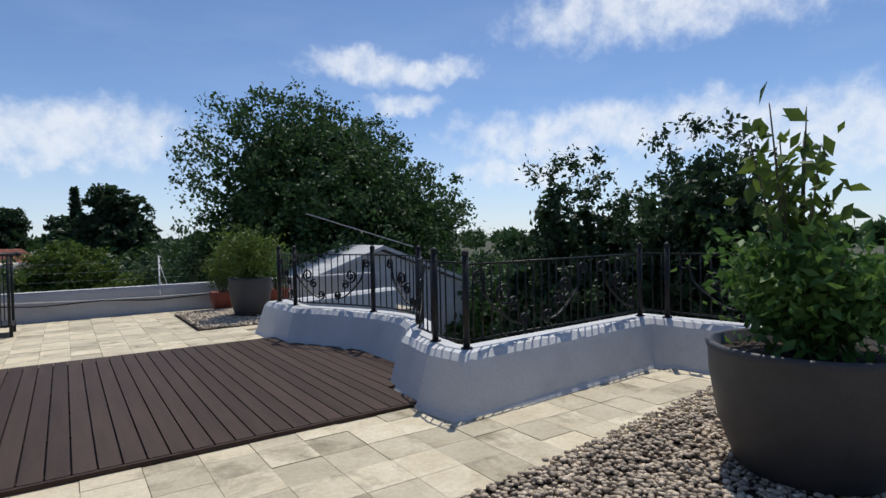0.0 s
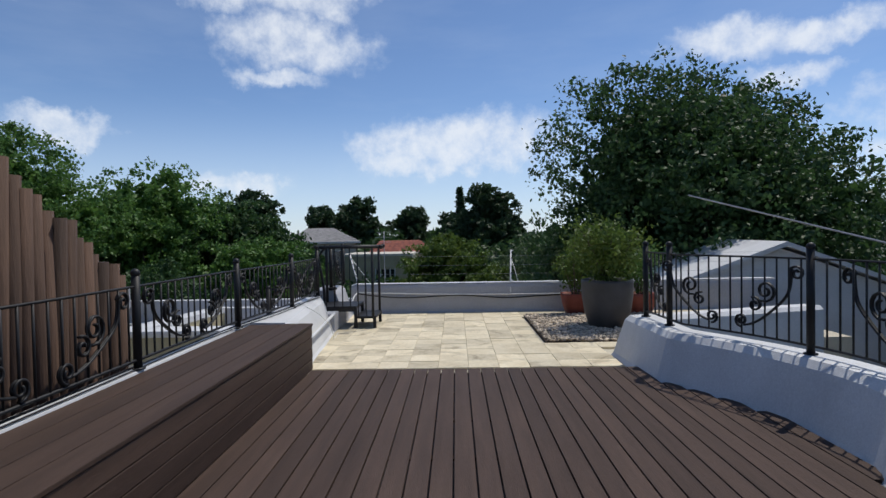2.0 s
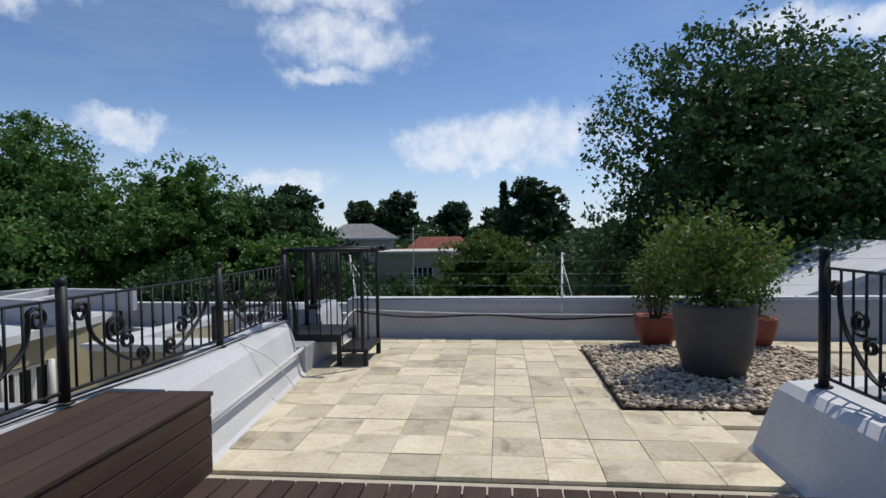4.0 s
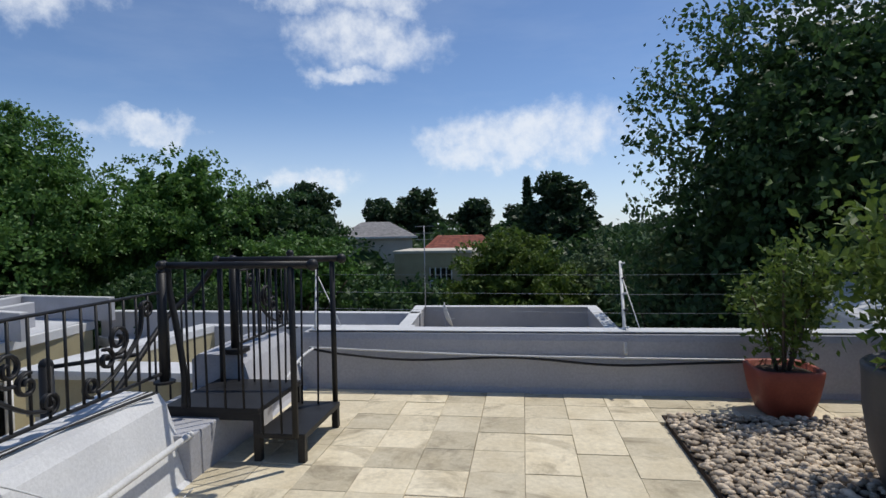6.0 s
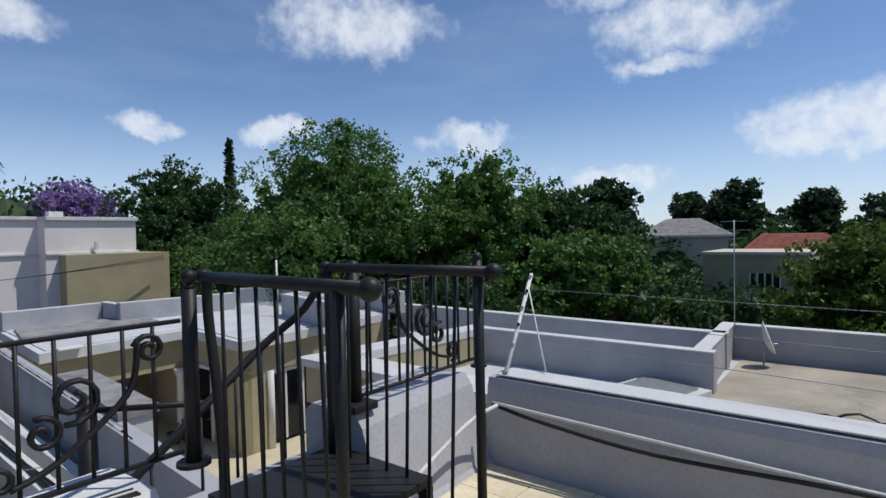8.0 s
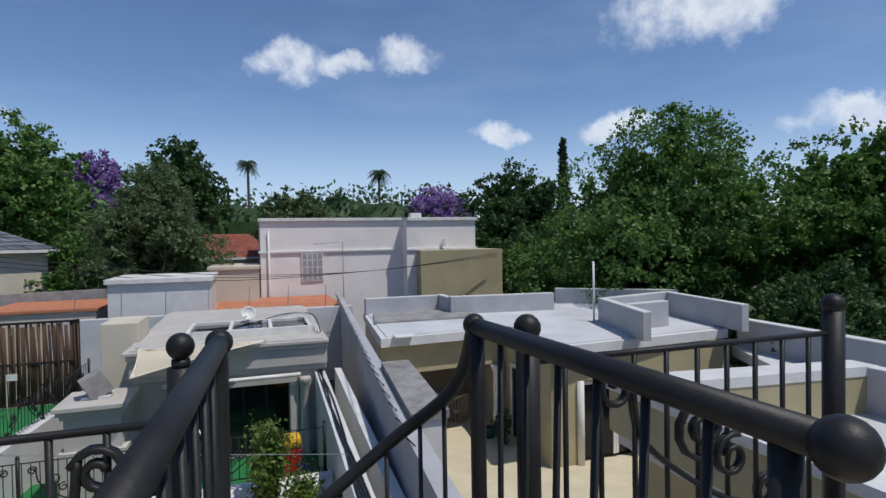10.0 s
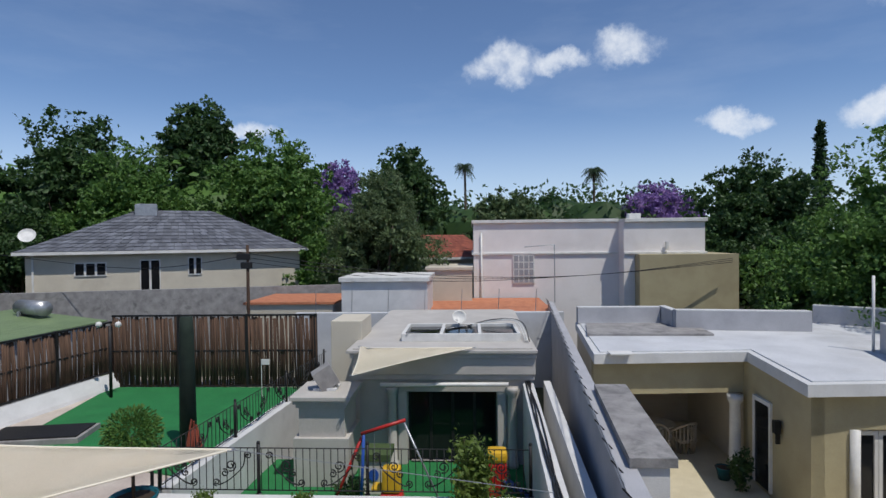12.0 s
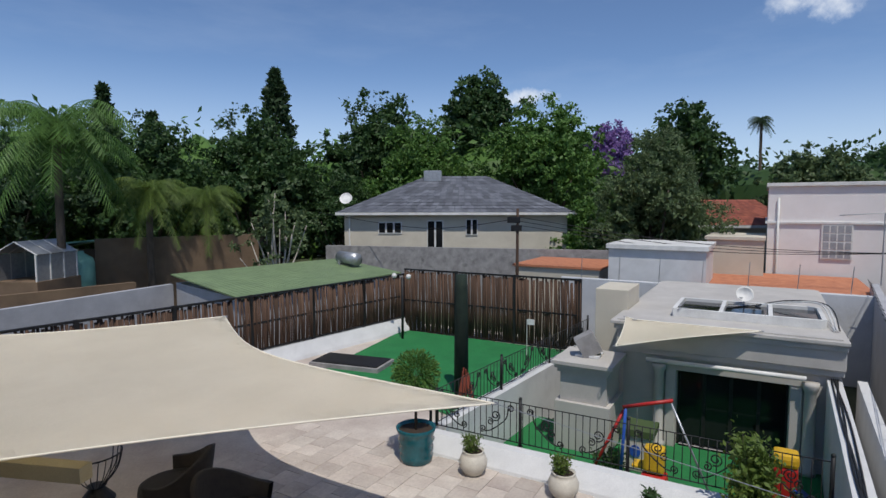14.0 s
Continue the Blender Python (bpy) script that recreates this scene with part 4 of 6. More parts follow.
flag = thing("golf_flag", "small white golf flag standing on the putting turf", "flag", (-18.6, 4.6, LOW + 0.03))
part("pin", tube(bm_new(), [(0, 0, 0), (0, 0, 1.25)], 0.012, 6), TRIM, flag)
part("pennant", prism(bm_new(), [(0, 0), (0.02, 0), (0.02, 0.26), (0, 0.26)], 1.07, 1.25), TRIM, flag)
sticks = thing("stick_bundle", "bundle of reddish brown garden sticks beside the railing", "sticks", (-13.6, 4.9, LOW))
rg = random.Random(3)
for k in range(12):
    a = k * 0.52
    part("stick", tube(bm_new(), [(0.22 * math.cos(a), 0.22 * math.sin(a), 0), (0.05 * math.cos(a), 0.05 * math.sin(a), rg.uniform(0.6, 0.95))], 0.022, 5), TERRA, sticks)

# shade sails
def sail(name, corners, hollow, label, n=16):
    """A taut cloth between four corners; hollow: how far each edge bends in."""
    A, B, C, D = [Vector(c) for c in corners]
    cen = (A + B + C + D) / 4
    bm = bm_new()
    grid = []
    for i in range(n + 1):
        row = []
        for j in range(n + 1):
            u, v = i / n, j / n
            p = A * (1 - u) * (1 - v) + B * u * (1 - v) + C * u * v + D * (1 - u) * v
            ab, bc, cd, da = hollow
            pull = 4 * u * (1 - u) * (ab * (1 - v) ** 2 + cd * v ** 2) + 4 * v * (1 - v) * (bc * u ** 2 + da * (1 - u) ** 2)
            p = p.lerp(cen, min(pull, 0.6))
            p.z -= 1.2 * u * (1 - u) * v * (1 - v)
            row.append(bm.verts.new(p))
        grid.append(row)
    for i in range(n):
        for j in range(n):
            bm.faces.new((grid[i][j], grid[i + 1][j], grid[i + 1][j + 1], grid[i][j + 1]))
    edges = [[v.co.copy() for v in grid_line] for grid_line in (grid[0], grid[-1], [r[0] for r in grid], [r[-1] for r in grid])]
    bmesh.ops.solidify(bm, geom=bm.faces[:], thickness=0.006)
    e = thing(name, label, "shade sail", (0, 0, 0), "shade sails")
    part("cloth", bm, SAIL, e, smooth=True)
    for line in edges:
        part("hem", tube(bm_new(), line, 0.014, 6), SAIL, e, "stitched edge hem", True)
    for p in (A, B, C, D):
        part("corner_ring", tube(bm_new(), [(p.x + 0.05 * math.cos(k), p.y + 0.05 * math.sin(k), p.z) for k in (0, 1, 2, 3, 4, 5, 6)], 0.01, 6), GALV, e)
    return e


sail("shade_sail", [(-7.95, 8.27, -0.8), (-2.0, 2.9, -0.85), (-4.2, -4.5, -0.7), (-9.58, 0.85, -0.62)], (0.06, 0.1, 0.16, 0.26), "large cream shade sail stretched over the lower terrace")
sail("shade_sail", [(-15.9, 8.35, -1.0), (-15.75, 8.6, -1.02), (-15.72, 11.4, -1.0), (-14.1, 8.5, -1.35)], (0.05, 0.05, 0.1, 0.05), "small cream shade sail over the courtyard corner")
solid("sail_cable", tube(bm_new(), [(-7.95, 8.27, -0.8), (-8.6, 12.45, -1.6)], 0.006, 5), GALV, "thin steel cable of the shade sail", "cable")

# courtyard building
fac = thing("garden_room", "grey plastered garden room with stepped cornice and dark glass doors", "building")
bm = boxes([(-24.0, 12.0, -4.6, -16.0, 12.98, -1.9), (-24.0, 8.3, -4.6, -16.0, 9.6, -1.9), (-24.0, 9.6, -2.24, -16.0, 12.0, -1.9)])
part("wall", bm, STONE, fac)
for k, (z, o) in enumerate(((-1.9, 0.10), (-1.75, 0.16), (-1.30, 0.22), (-1.16, 0.30))):
    top = (-1.752, -1.302, -1.162, -1.08)[k]
    part("cornice_band", boxes([(-24.2, 8.3 - o, z, -16.0 + o, 12.98 + o * 0.3, top)], 0.012), STONE, fac)
part("roof", boxes([(-24.1, 8.15, -1.078, -15.85, 12.95, -1.05)]), STONE, fac)
part("door_surround", boxes([(-16.0, 9.35, -4.2, -15.92, 9.58, -2.2), (-16.0, 12.02, -4.2, -15.92, 12.25, -2.2), (-16.0, 9.35, -2.22, -15.90, 12.25, -2.05)], 0.01), STONE, fac)
for k in range(4):
    y = 9.62 + k * 0.595
    part("door_pane", boxes([(-16.3, y + 0.04, -4.15, -16.26, y + 0.56, -2.3)]), GLASS, fac)
    part("door_frame", boxes([(-16.33, y - 0.01, -4.2, -16.22, y + 0.04, -2.24), (-16.33, y + 0.555, -4.2, -16.22, y + 0.60, -2.24)]), IRON, fac)
part("room_floor", boxes([(-23.9, 9.65, -4.3, -16.1, 11.98, -4.2)]), CONCRETE, fac)
for y in (9.2, 12.4):
    part("column", lathe(bm_new(), [(0.17, -4.2), (0.17, -4.1), (0.13, -4.05), (0.115, -2.3), (0.15, -2.25), (0.17, -2.15), (0.17, -2.08)], 20, (-15.85, y, 0)), STONE, fac, smooth=True)
part("awning_roll", tube(bm_new(), [(-15.75, 8.9, -2.0), (-15.75, 12.3, -1.98)], 0.055, 8), TRIM, fac, smooth=True)
sky_l = thing("roof_skylight", "white framed skylight with dark panes on the roof", "skylight", (-16.9, 9.35, -1.05))
for x in (0, -1.9):
    part("frame_bar", boxes([(x - 0.05, 0, 0, x + 0.05, 3.3, 0.22)], 0.008), TRIM, sky_l)
for k in range(4):
    part("cross_bar", boxes([(-1.85, k * 1.1 - 0.02, 0.0, -0.05, k * 1.1 + 0.08, 0.22)], 0.008), TRIM, sky_l)
for k in range(3):
    part("pane", boxes([(-1.84, k * 1.1 + 0.1, 0.1, -0.06, k * 1.1 + 1.06, 0.13)]), GLASS, sky_l)
big_dish = thing("satellite_dish", "white satellite dish on the garden room roof", "satellite dish", (-18.6, 10.95, -1.05), "satellite dishes")
dish_parts(big_dish, 0.22)
solid("chimney_box", boxes([(-18.9, 7.2, -4.6, -17.3, 8.12, -0.52)], 0.02), CREAM, "beige plastered roof box beside the garden room", "chimney")
for k in range(3):
    cable("pipe", [(-16.8, 9.5, -0.80 + 0.01 * k), (-18.5, 10.9 + 0.05 * k, -0.9), (-18.9, 12.0, -0.78 + 0.03 * k), (-18.4, 12.7 + 0.08 * k, -0.70), (-16.6, 12.85 + 0.05 * k, -1.0)], 0.015, WHITECABLE if k < 2 else RUBBER, "white pipe looped over the garden room roof")
pil = thing("chimney_pillar", "grey plastered chimney pillar with moulded cap in the courtyard", "chimney", (-15.25, 7.6, 0))
part("shaft", boxes([(-0.74, -0.55, -4.2, 0.65, 0.60, -2.27)], 0.01), STONE, pil)
for z, o in ((-2.27, 0.06), (-2.17, 0.12), (-2.07, 0.18)):
    part("cap_band", boxes([(-0.74, -0.55 - o, z + 0.002, 0.65 + o, 0.60 + o, z + 0.10)], 0.01), STONE, pil)
part("base_step", boxes([(-0.73, -0.66, -4.2, 0.76, 0.71, -3.0)], 0.01), STONE, pil)
part("cowl", boxes([(-0.25, -0.3, -1.968, 0.25, 0.3, -1.90)], 0.01), WHITE, pil)
part("cowl_hood", box(bm_new(), -0.22, -0.25, 0, 0.22, 0.25, 0.55, bevel=0.01, m=pose(0.0, 0.10, -1.90, 30, 0, 20)), CONCRETE, pil, "dark tilted chimney hood")

# toys and plants in the courtyard
swing = thing("swing_frame", "red and blue metal swing frame on the green turf", "swing", (-13.2, 9.2, -4.2))
part("leg", tube(bm_new(), [(0, -0.3, 0), (0.1, -0.2, 1.6)], 0.03, 8), BLUE, swing, smooth=True)
part("leg", tube(bm_new(), [(0.1, -0.9, 0), (0.05, -0.25, 1.5)], 0.03, 8), RED, swing, smooth=True)
part("leg", tube(bm_new(), [(0.2, 1.4, 0), (0.1, 0.55, 1.85)], 0.02, 8), GALV, swing, smooth=True)
part("top_bar", tube(bm_new(), [(0.1, -0.25, 1.58), (0.1, 0.6, 1.85)], 0.035, 8), RED, swing, smooth=True)
for y in (0.0, 0.3):
    part("chain", tube(bm_new(), [(0.1, y, 1.7), (0.1, y, 0.6)], 0.008, 5), GALV, swing)
part("seat", boxes([(-0.05, -0.05, 0.55, 0.25, 0.38, 0.60)], 0.02), YELLOW, swing)
swing.scale = (1.15, 1.15, 1.15)
house_toy = thing("toy_house", "small pale plastic play house with red parts", "toy", (-14.4, 9.0, -4.2))
part("body", boxes([(-0.35, -0.35, 0, 0.35, 0.35, 0.75)], 0.04), PALEPOT, house_toy)
part("roof", prism(bm_new(), [(-0.4, -0.42), (0.4, -0.42), (0.4, 0.42), (-0.4, 0.42)], 0.76, 0.9), LEAFGREY, house_toy)
part("door", lathe(bm_new(), [(0.13, 0), (0.13, 0.02)], 16, (0, 0, 0)), BLUE, house_toy).matrix_local = pose(0.36, 0.0, 0.45, 0, 90, 0)
house_toy.scale = (0.95, 0.95, 1.1)
ridea = thing("ride_on_toy", "yellow and red plastic ride-on toy", "toy", (-12.9, 9.6, -4.2))
part("body", boxes([(-0.2, -0.25, 0.1, 0.2, 0.25, 0.45)], 0.08), RED, ridea)
part("seat", boxes([(-0.15, -0.2, 0.46, 0.15, 0.2, 0.85)], 0.07), YELLOW, ridea)
ridea.scale = (1.1, 1.0, 1.4)
slide = thing("toy_slide", "red, yellow and blue plastic toy slide", "toy", (-13.7, 11.9, -4.2))
part("panel", boxes([(-0.3, -0.28, 0.0, 0.3, 0.28, 1.45)], 0.08), RED, slide)
part("arch", boxes([(-0.32, -0.30, 1.45, 0.32, 0.30, 1.82)], 0.12), YELLOW, slide)
part("chute", box(bm_new(), -0.25, -0.2, 0, 0.25, 0.9, 0.08, bevel=0.02, m=pose(0.1, 0.3, 0.75, -40, 0, 0)), BLUE, slide)
slide.scale = (0.75, 0.75, 0.70)
for p, r, h, n, sd, nm in (((-10.45, 11.25, LOW), 0.5, 1.6, 2600, 31, "tall leafy shrub in front of the courtyard railing"), ((-10.5, 11.9, LOW), 0.5, 0.55, 900, 32, "low leafy shrub beside the curb"), ((-10.4, 10.0, LOW), 0.25, 0.42, 400, 33, "small dark shrub beside the curb"), ((-13.4, 8.6, -4.2), 0.4, 0.7, 500, 34, "dark shrub in the courtyard"), ((-12.7, 12.1, -4.2), 0.4, 0.9, 500, 35, "dark shrub beside the toys")):
    planter_plant("shrub", p, r, h, LEAFLIGHT if sd < 33 else LEAF, n, 0.10, nm, sd, 8)
TEALPOT = [(0.30, 0.0), (0.32, 0.02), (0.34, 0.15), (0.31, 0.2), (0.35, 0.3), (0.32, 0.36), (0.37, 0.46), (0.335, 0.52), (0.38, 0.62), (0.40, 0.70), (0.38, 0.71), (0.35, 0.70), (0.34, 0.62)]
planter("ribbed_pot", (-10.3, 5.5, LOW), TEALPOT, TEAL, "ribbed glossy teal ceramic pot on the lower terrace", "pot")
topi = thing("topiary_tree", "clipped round topiary tree in the teal pot", "tree", (-10.3, 5.5, LOW + 0.62))
part("trunk", tube(bm_new(), [(0, 0, 0), (0.03, 0.02, 0.6), (0.0, 0.0, 1.1)], 0.03, 7), BARK, topi, smooth=True)
rs = np.random.RandomState(4)
d = rs.normal(size=(4200, 3))
d = d / np.linalg.norm(d, axis=1)[:, None] * (0.46 * rs.rand(4200, 1) ** 0.4) + np.array([0, 0, 1.15])
o = new("crown", leaf_mesh("crown", d, 0.058, LEAFMID, 4))
o.parent = topi
for y in (6.75, 8.5):
    planter("round_pot", (-10.35, y, LOW), [(0.12, 0), (0.16, 0.02), (0.25, 0.15), (0.27, 0.28), (0.22, 0.40), (0.19, 0.44), (0.21, 0.47), (0.18, 0.47), (0.17, 0.42)], PALEPOT, "round cream stone pot beside the curb", "pot")
    planter_plant("shrub", (-10.35, y, LOW + 0.43), 0.24, 0.30, LEAFLIGHT, 700, 0.05, "small fresh green shrub in the round cream pot", 41, 8)

# black tub chairs under the sail


def tub_chair(at, turn, label):
    e = thing("tub_chair", label, "chair", at, "black tub chairs", turn=turn)
    bm = bm_new()
    prof = []
    n = 22
    for k in range(n + 1):
        a = math.pi * (-0.12 + 1.24 * k / n)
        top = 0.58 + 0.30 * max(0, math.sin(a)) ** 1.5
        prof.append((math.cos(a), math.sin(a), top))
    rows = []
    for rr, dz in ((0.36, 0), (0.44, 1), (0.38, 1), (0.30, 0)):
        rows.append([bm.verts.new((x * rr, y * rr, 0.16 if not dz else t)) for x, y, t in prof])
    for A, B in zip(rows, rows[1:]):
        for k in range(n):
            bm.faces.new((A[k], A[k + 1], B[k + 1], B[k]))
    bmesh.ops.recalc_face_normals(bm, faces=bm.faces)
    part("shell", bm, WICKER, e, smooth=True)
    part("seat", lathe(bm_new(), [(0.33, 0.30), (0.36, 0.34), (0.35, 0.42), (0.30, 0.44)], 24), WICKER, e, smooth=True)
    for x in (-0.25, 0.25):
        for y in (-0.22, 0.22):
            part("leg", tube(bm_new(), [(x, y, 0.32), (x * 1.2, y * 1.2, 0.0)], 0.018, 6), IRON, e)
    e.scale = (1.5, 1.5, 1.25)
    return e


tub_chair((-6.7, 3.05, LOW), 35, "black woven tub chair standing under the shade sail")
tub_chair((-6.6, 4.75, LOW), 200, "black woven tub chair standing beside the table")
arm = thing("wire_chair", "open black wire lounge chair under the shade sail", "chair", (-6.3, 1.5, LOW), turn=20)
for k in range(12):
    a = math.pi * k / 11
    part("wire", tube(bm_new(), rounded([(0.15 * math.cos(a), 0.1 * math.sin(a), 0.25), (0.36 * math.cos(a), 0.30 * math.sin(a), 0.5), (0.42 * math.cos(a), 0.40 * math.sin(a), 0.82)], 4), 0.008, 5), IRON, arm)
part("rim", tube(bm_new(), [(0.42 * math.cos(math.pi * k / 20), 0.40 * math.sin(math.pi * k / 20), 0.82) for k in range(21)], 0.014, 6), IRON, arm)
part("base", lathe(bm_new(), [(0.28, 0), (0.28, 0.02), (0.1, 0.24), (0.16, 0.26)], 20), IRON, arm)
solid("timber_beam", box(bm_new(), -0.1, -3.0, -0.1, 0.1, 1.2, 0.1, bevel=0.01, m=pose(-4.3, 3.2, -1.35, 0, 0, 20)), OLIVE, "brown timber beam beside the terrace wall", "beam")

# ---- walls between the courtyards ----
solid("wall_cable", prism(bm_new(), [(-16.1, 12.98), (-16.1, 12.7), (-3.0, 12.3), (-3.0, 12.58)][::-1], -4.6, -2.0), WHITE, "white plastered wall with cables along its top", "wall", kind="structure")
for k in range(4):
    cable("cable", [(-16.0, 12.78 + 0.04 * k, -1.98), (-13.5, 12.70 + 0.06 * ((k * 2) % 3), -1.975), (-11.0, 12.62 + 0.05 * ((k + 1) % 3), -1.975), (-8.0, 12.50 + 0.05 * k, -1.975), (-4.0, 12.4 + 0.04 * k, -1.975)], 0.018, RUBBER, "black cable lying on top of the white wall")
solid("wall_alley", prism(bm_new(), [(-16.4, 13.30), (-16.4, 13.48), (-3.4, 12.98), (-3.4, 12.80)], -4.6, -2.05), WHITE, "white capped low wall beside the alley", "wall", kind="structure")
spike = prism(bm_new(), [(-28.2, 15.02), (-28.2, 15.28), (-4.0, 13.12), (-4.0, 12.86)], -4.6, -1.2)
# face turned from the sun, its shade coloured in as grey
solid("wall_boundary", spike, GREYWALL, "boundary wall greyed for shade, topped with security spikes", "wall", kind="structure")
solid("slab_cap", prism(bm_new(), [(-12.25, 13.78), (-12.25, 14.40), (-8.45, 14.05), (-8.45, 13.42)], -1.19, -1.06), CONCRETE, "stained dark concrete slab on the boundary wall", "slab")
solid("wall_slab", prism(bm_new(), [(-12.2, 13.85), (-12.2, 14.3), (-8.5, 13.96), (-8.5, 13.5)], -4.6, -1.2), WHITE, "white pier under the concrete slab", "wall", kind="structure")
for k in range(26):
    t = k / 25
    x, y = -28 + 20.5 * t, 15.06 - 1.84 * t
    solid("fence_spike", tube(bm_new(), [(x, y, -1.2), (x + 0.05, y - 0.16, -1.02)], 0.012, 5), IRON, "black spike bracket on the boundary wall", "fence bracket", "wall spikes")
for z in (-1.08, -1.0):
    solid("fence_wire", tube(bm_new(), [(-28, 14.93, z), (-7.5, 13.1, z)], 0.006, 4), GALV, "wire strung along the boundary wall", "wire", "boundary wires")

# ---- khaki house with flat white roof ----
kh = thing("khaki_house", "khaki plastered house with flat white roof and covered patio", "house")
part("roof_slab", prism(bm_new(), [(-15.8, 14.55), (-16.1, 18.6), (-12.75, 18.2), (-13.2, 24.5), (-17.8, 27.4), (-21.5, 24.0), (-21.5, 15.1)][::-1], -1.46, -1.2), WHITE, kh)
part("roof_top", prism(bm_new(), [(-16.0, 14.75), (-16.3, 18.8), (-12.95, 18.4), (-13.4, 24.3), (-17.8, 27.1), (-21.3, 23.9), (-21.3, 15.2)][::-1], -1.198, -1.17), ROOFWHITE, kh)
part("wall_patio_beam", prism(bm_new(), [(-16.1, 14.6), (-16.42, 18.75), (-16.7, 18.75), (-16.4, 14.6)][::-1], -2.35, -1.47), OLIVE, kh)
part("wall_side", prism(bm_new(), [(-16.42, 18.95), (-16.42, 18.65), (-13.15, 18.50), (-13.15, 18.78)][::-1], -4.6, -1.47), OLIVE, kh)
part("wall_front", boxes([(-13.45, 18.5, -4.6, -13.15, 19.35, -1.47), (-13.45, 21.15, -4.6, -13.15, 24.3, -1.47), (-13.45, 19.35, -2.25, -13.15, 21.15, -1.47)]), OLIVE, kh)
part("wall_back", prism(bm_new(), [(-20.5, 15.2), (-20.8, 24.3), (-21.1, 24.3), (-20.8, 15.2)][::-1], -4.6, -1.47), CREAM, kh)
part("wall_end", boxes([(-20.6, 15.0, -4.6, -16.3, 15.15, -1.47)]), CREAM, kh)
part("patio_wall", boxes([(-20.6, 18.75, -4.6, -16.5, 18.95, -1.47)]), CREAM, kh)
for y in (19.62, 20.25, 20.88):
    part("door_frame", boxes([(-13.36, y - 0.3, -4.4, -13.24, y - 0.22, -2.3), (-13.36, y + 0.24, -4.4, -13.24, y + 0.32, -2.3), (-13.36, y - 0.22, -2.4, -13.24, y + 0.24, -2.3)], 0.006), TRIM, kh)
    part("door_pane", boxes([(-13.31, y - 0.22, -4.4, -13.28, y + 0.24, -2.4)]), GLASS, kh)
for y in (19.38, 21.12):
    part("jamb", tube(bm_new(), [(-13.12, y, -4.5), (-13.12, y, -2.25)], 0.10, 12), TRIM, kh, smooth=True)
part("side_door", boxes([(-15.6, 18.55, -4.4, -14.9, 18.62, -2.3)]), GLASS, kh)
part("side_door_frame", boxes([(-15.68, 18.52, -4.4, -15.6, 18.64, -2.2), (-14.9, 18.52, -4.4, -14.82, 18.64, -2.2), (-15.6, 18.52, -2.3, -14.9, 18.64, -2.2)]), TRIM, kh)
part("wall_lantern", boxes([(-14.42, 18.35, -2.75, -14.28, 18.5, -2.45), (-14.38, 18.4, -3.0, -14.32, 18.5, -2.75)], 0.01), IRON, kh)
part("patio_column", lathe(bm_new(), [(0.2, -4.6), (0.2, -4.4), (0.155, -4.3), (0.14, -2.6), (0.2, -2.5), (0.2, -2.36)], 20, (-16.25, 18.35, 0)), TRIM, kh, "white round patio column", True)
for pts, top in (([(-20.95, 15.1), (-20.95, 17.95), (-21.25, 17.95), (-21.25, 15.1)], -0.62), ([(-19.55, 18.0), (-19.05, 22.0), (-19.35, 22.0), (-19.85, 18.0)], -0.55), ([(-19.86, 17.98), (-19.86, 18.22), (-21.2, 18.22), (-21.2, 17.98)], -0.60), ([(-20.9, 23.1), (-18.0, 26.9), (-18.25, 27.1), (-21.15, 23.3)], -0.58)):
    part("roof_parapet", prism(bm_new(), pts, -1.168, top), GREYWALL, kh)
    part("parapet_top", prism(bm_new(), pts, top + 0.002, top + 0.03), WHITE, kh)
for pts in ([(-15.86, 21.8), (-12.4, 20.85), (-12.4, 21.1), (-15.75, 22.02)], [(-15.87, 22.03), (-15.63, 22.03), (-16.4, 25.2), (-16.64, 25.2)], [(-16.4, 24.95), (-12.5, 24.3), (-12.5, 24.55), (-16.35, 25.2)], [(-14.2, 21.64), (-13.95, 21.57), (-14.2, 23.2), (-14.45, 23.2)]):
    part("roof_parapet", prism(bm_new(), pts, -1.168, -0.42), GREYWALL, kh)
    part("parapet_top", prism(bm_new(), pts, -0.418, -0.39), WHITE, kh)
part("roof_dark_panel", prism(bm_new(), [(-18.4, 14.9), (-18.35, 18.7), (-20.0, 18.8), (-20.6, 17.6), (-20.6, 15.3)], -1.168, -1.10), CONCRETE, kh)
part("roof_pole", tube(bm_new(), [(-15.95, 21.7, -1.17), (-15.95, 21.7, 0.80)], 0.035, 8), TRIM, kh, smooth=True)
part("roof_light", boxes([(-15.9, 14.9, -1.168, -15.5, 15.5, -1.12)], 0.01), TRIM, kh, "small white roof light")
solid("floor_patio", prism(bm_new(), [(-3.4, 13.2), (-3.4, 20.0), (-13.2, 24.0), (-20.6, 19.0), (-20.6, 15.2)], -4.59, -4.5), SAND, "beige paving of the neighbour's courtyard", "floor", kind="structure")


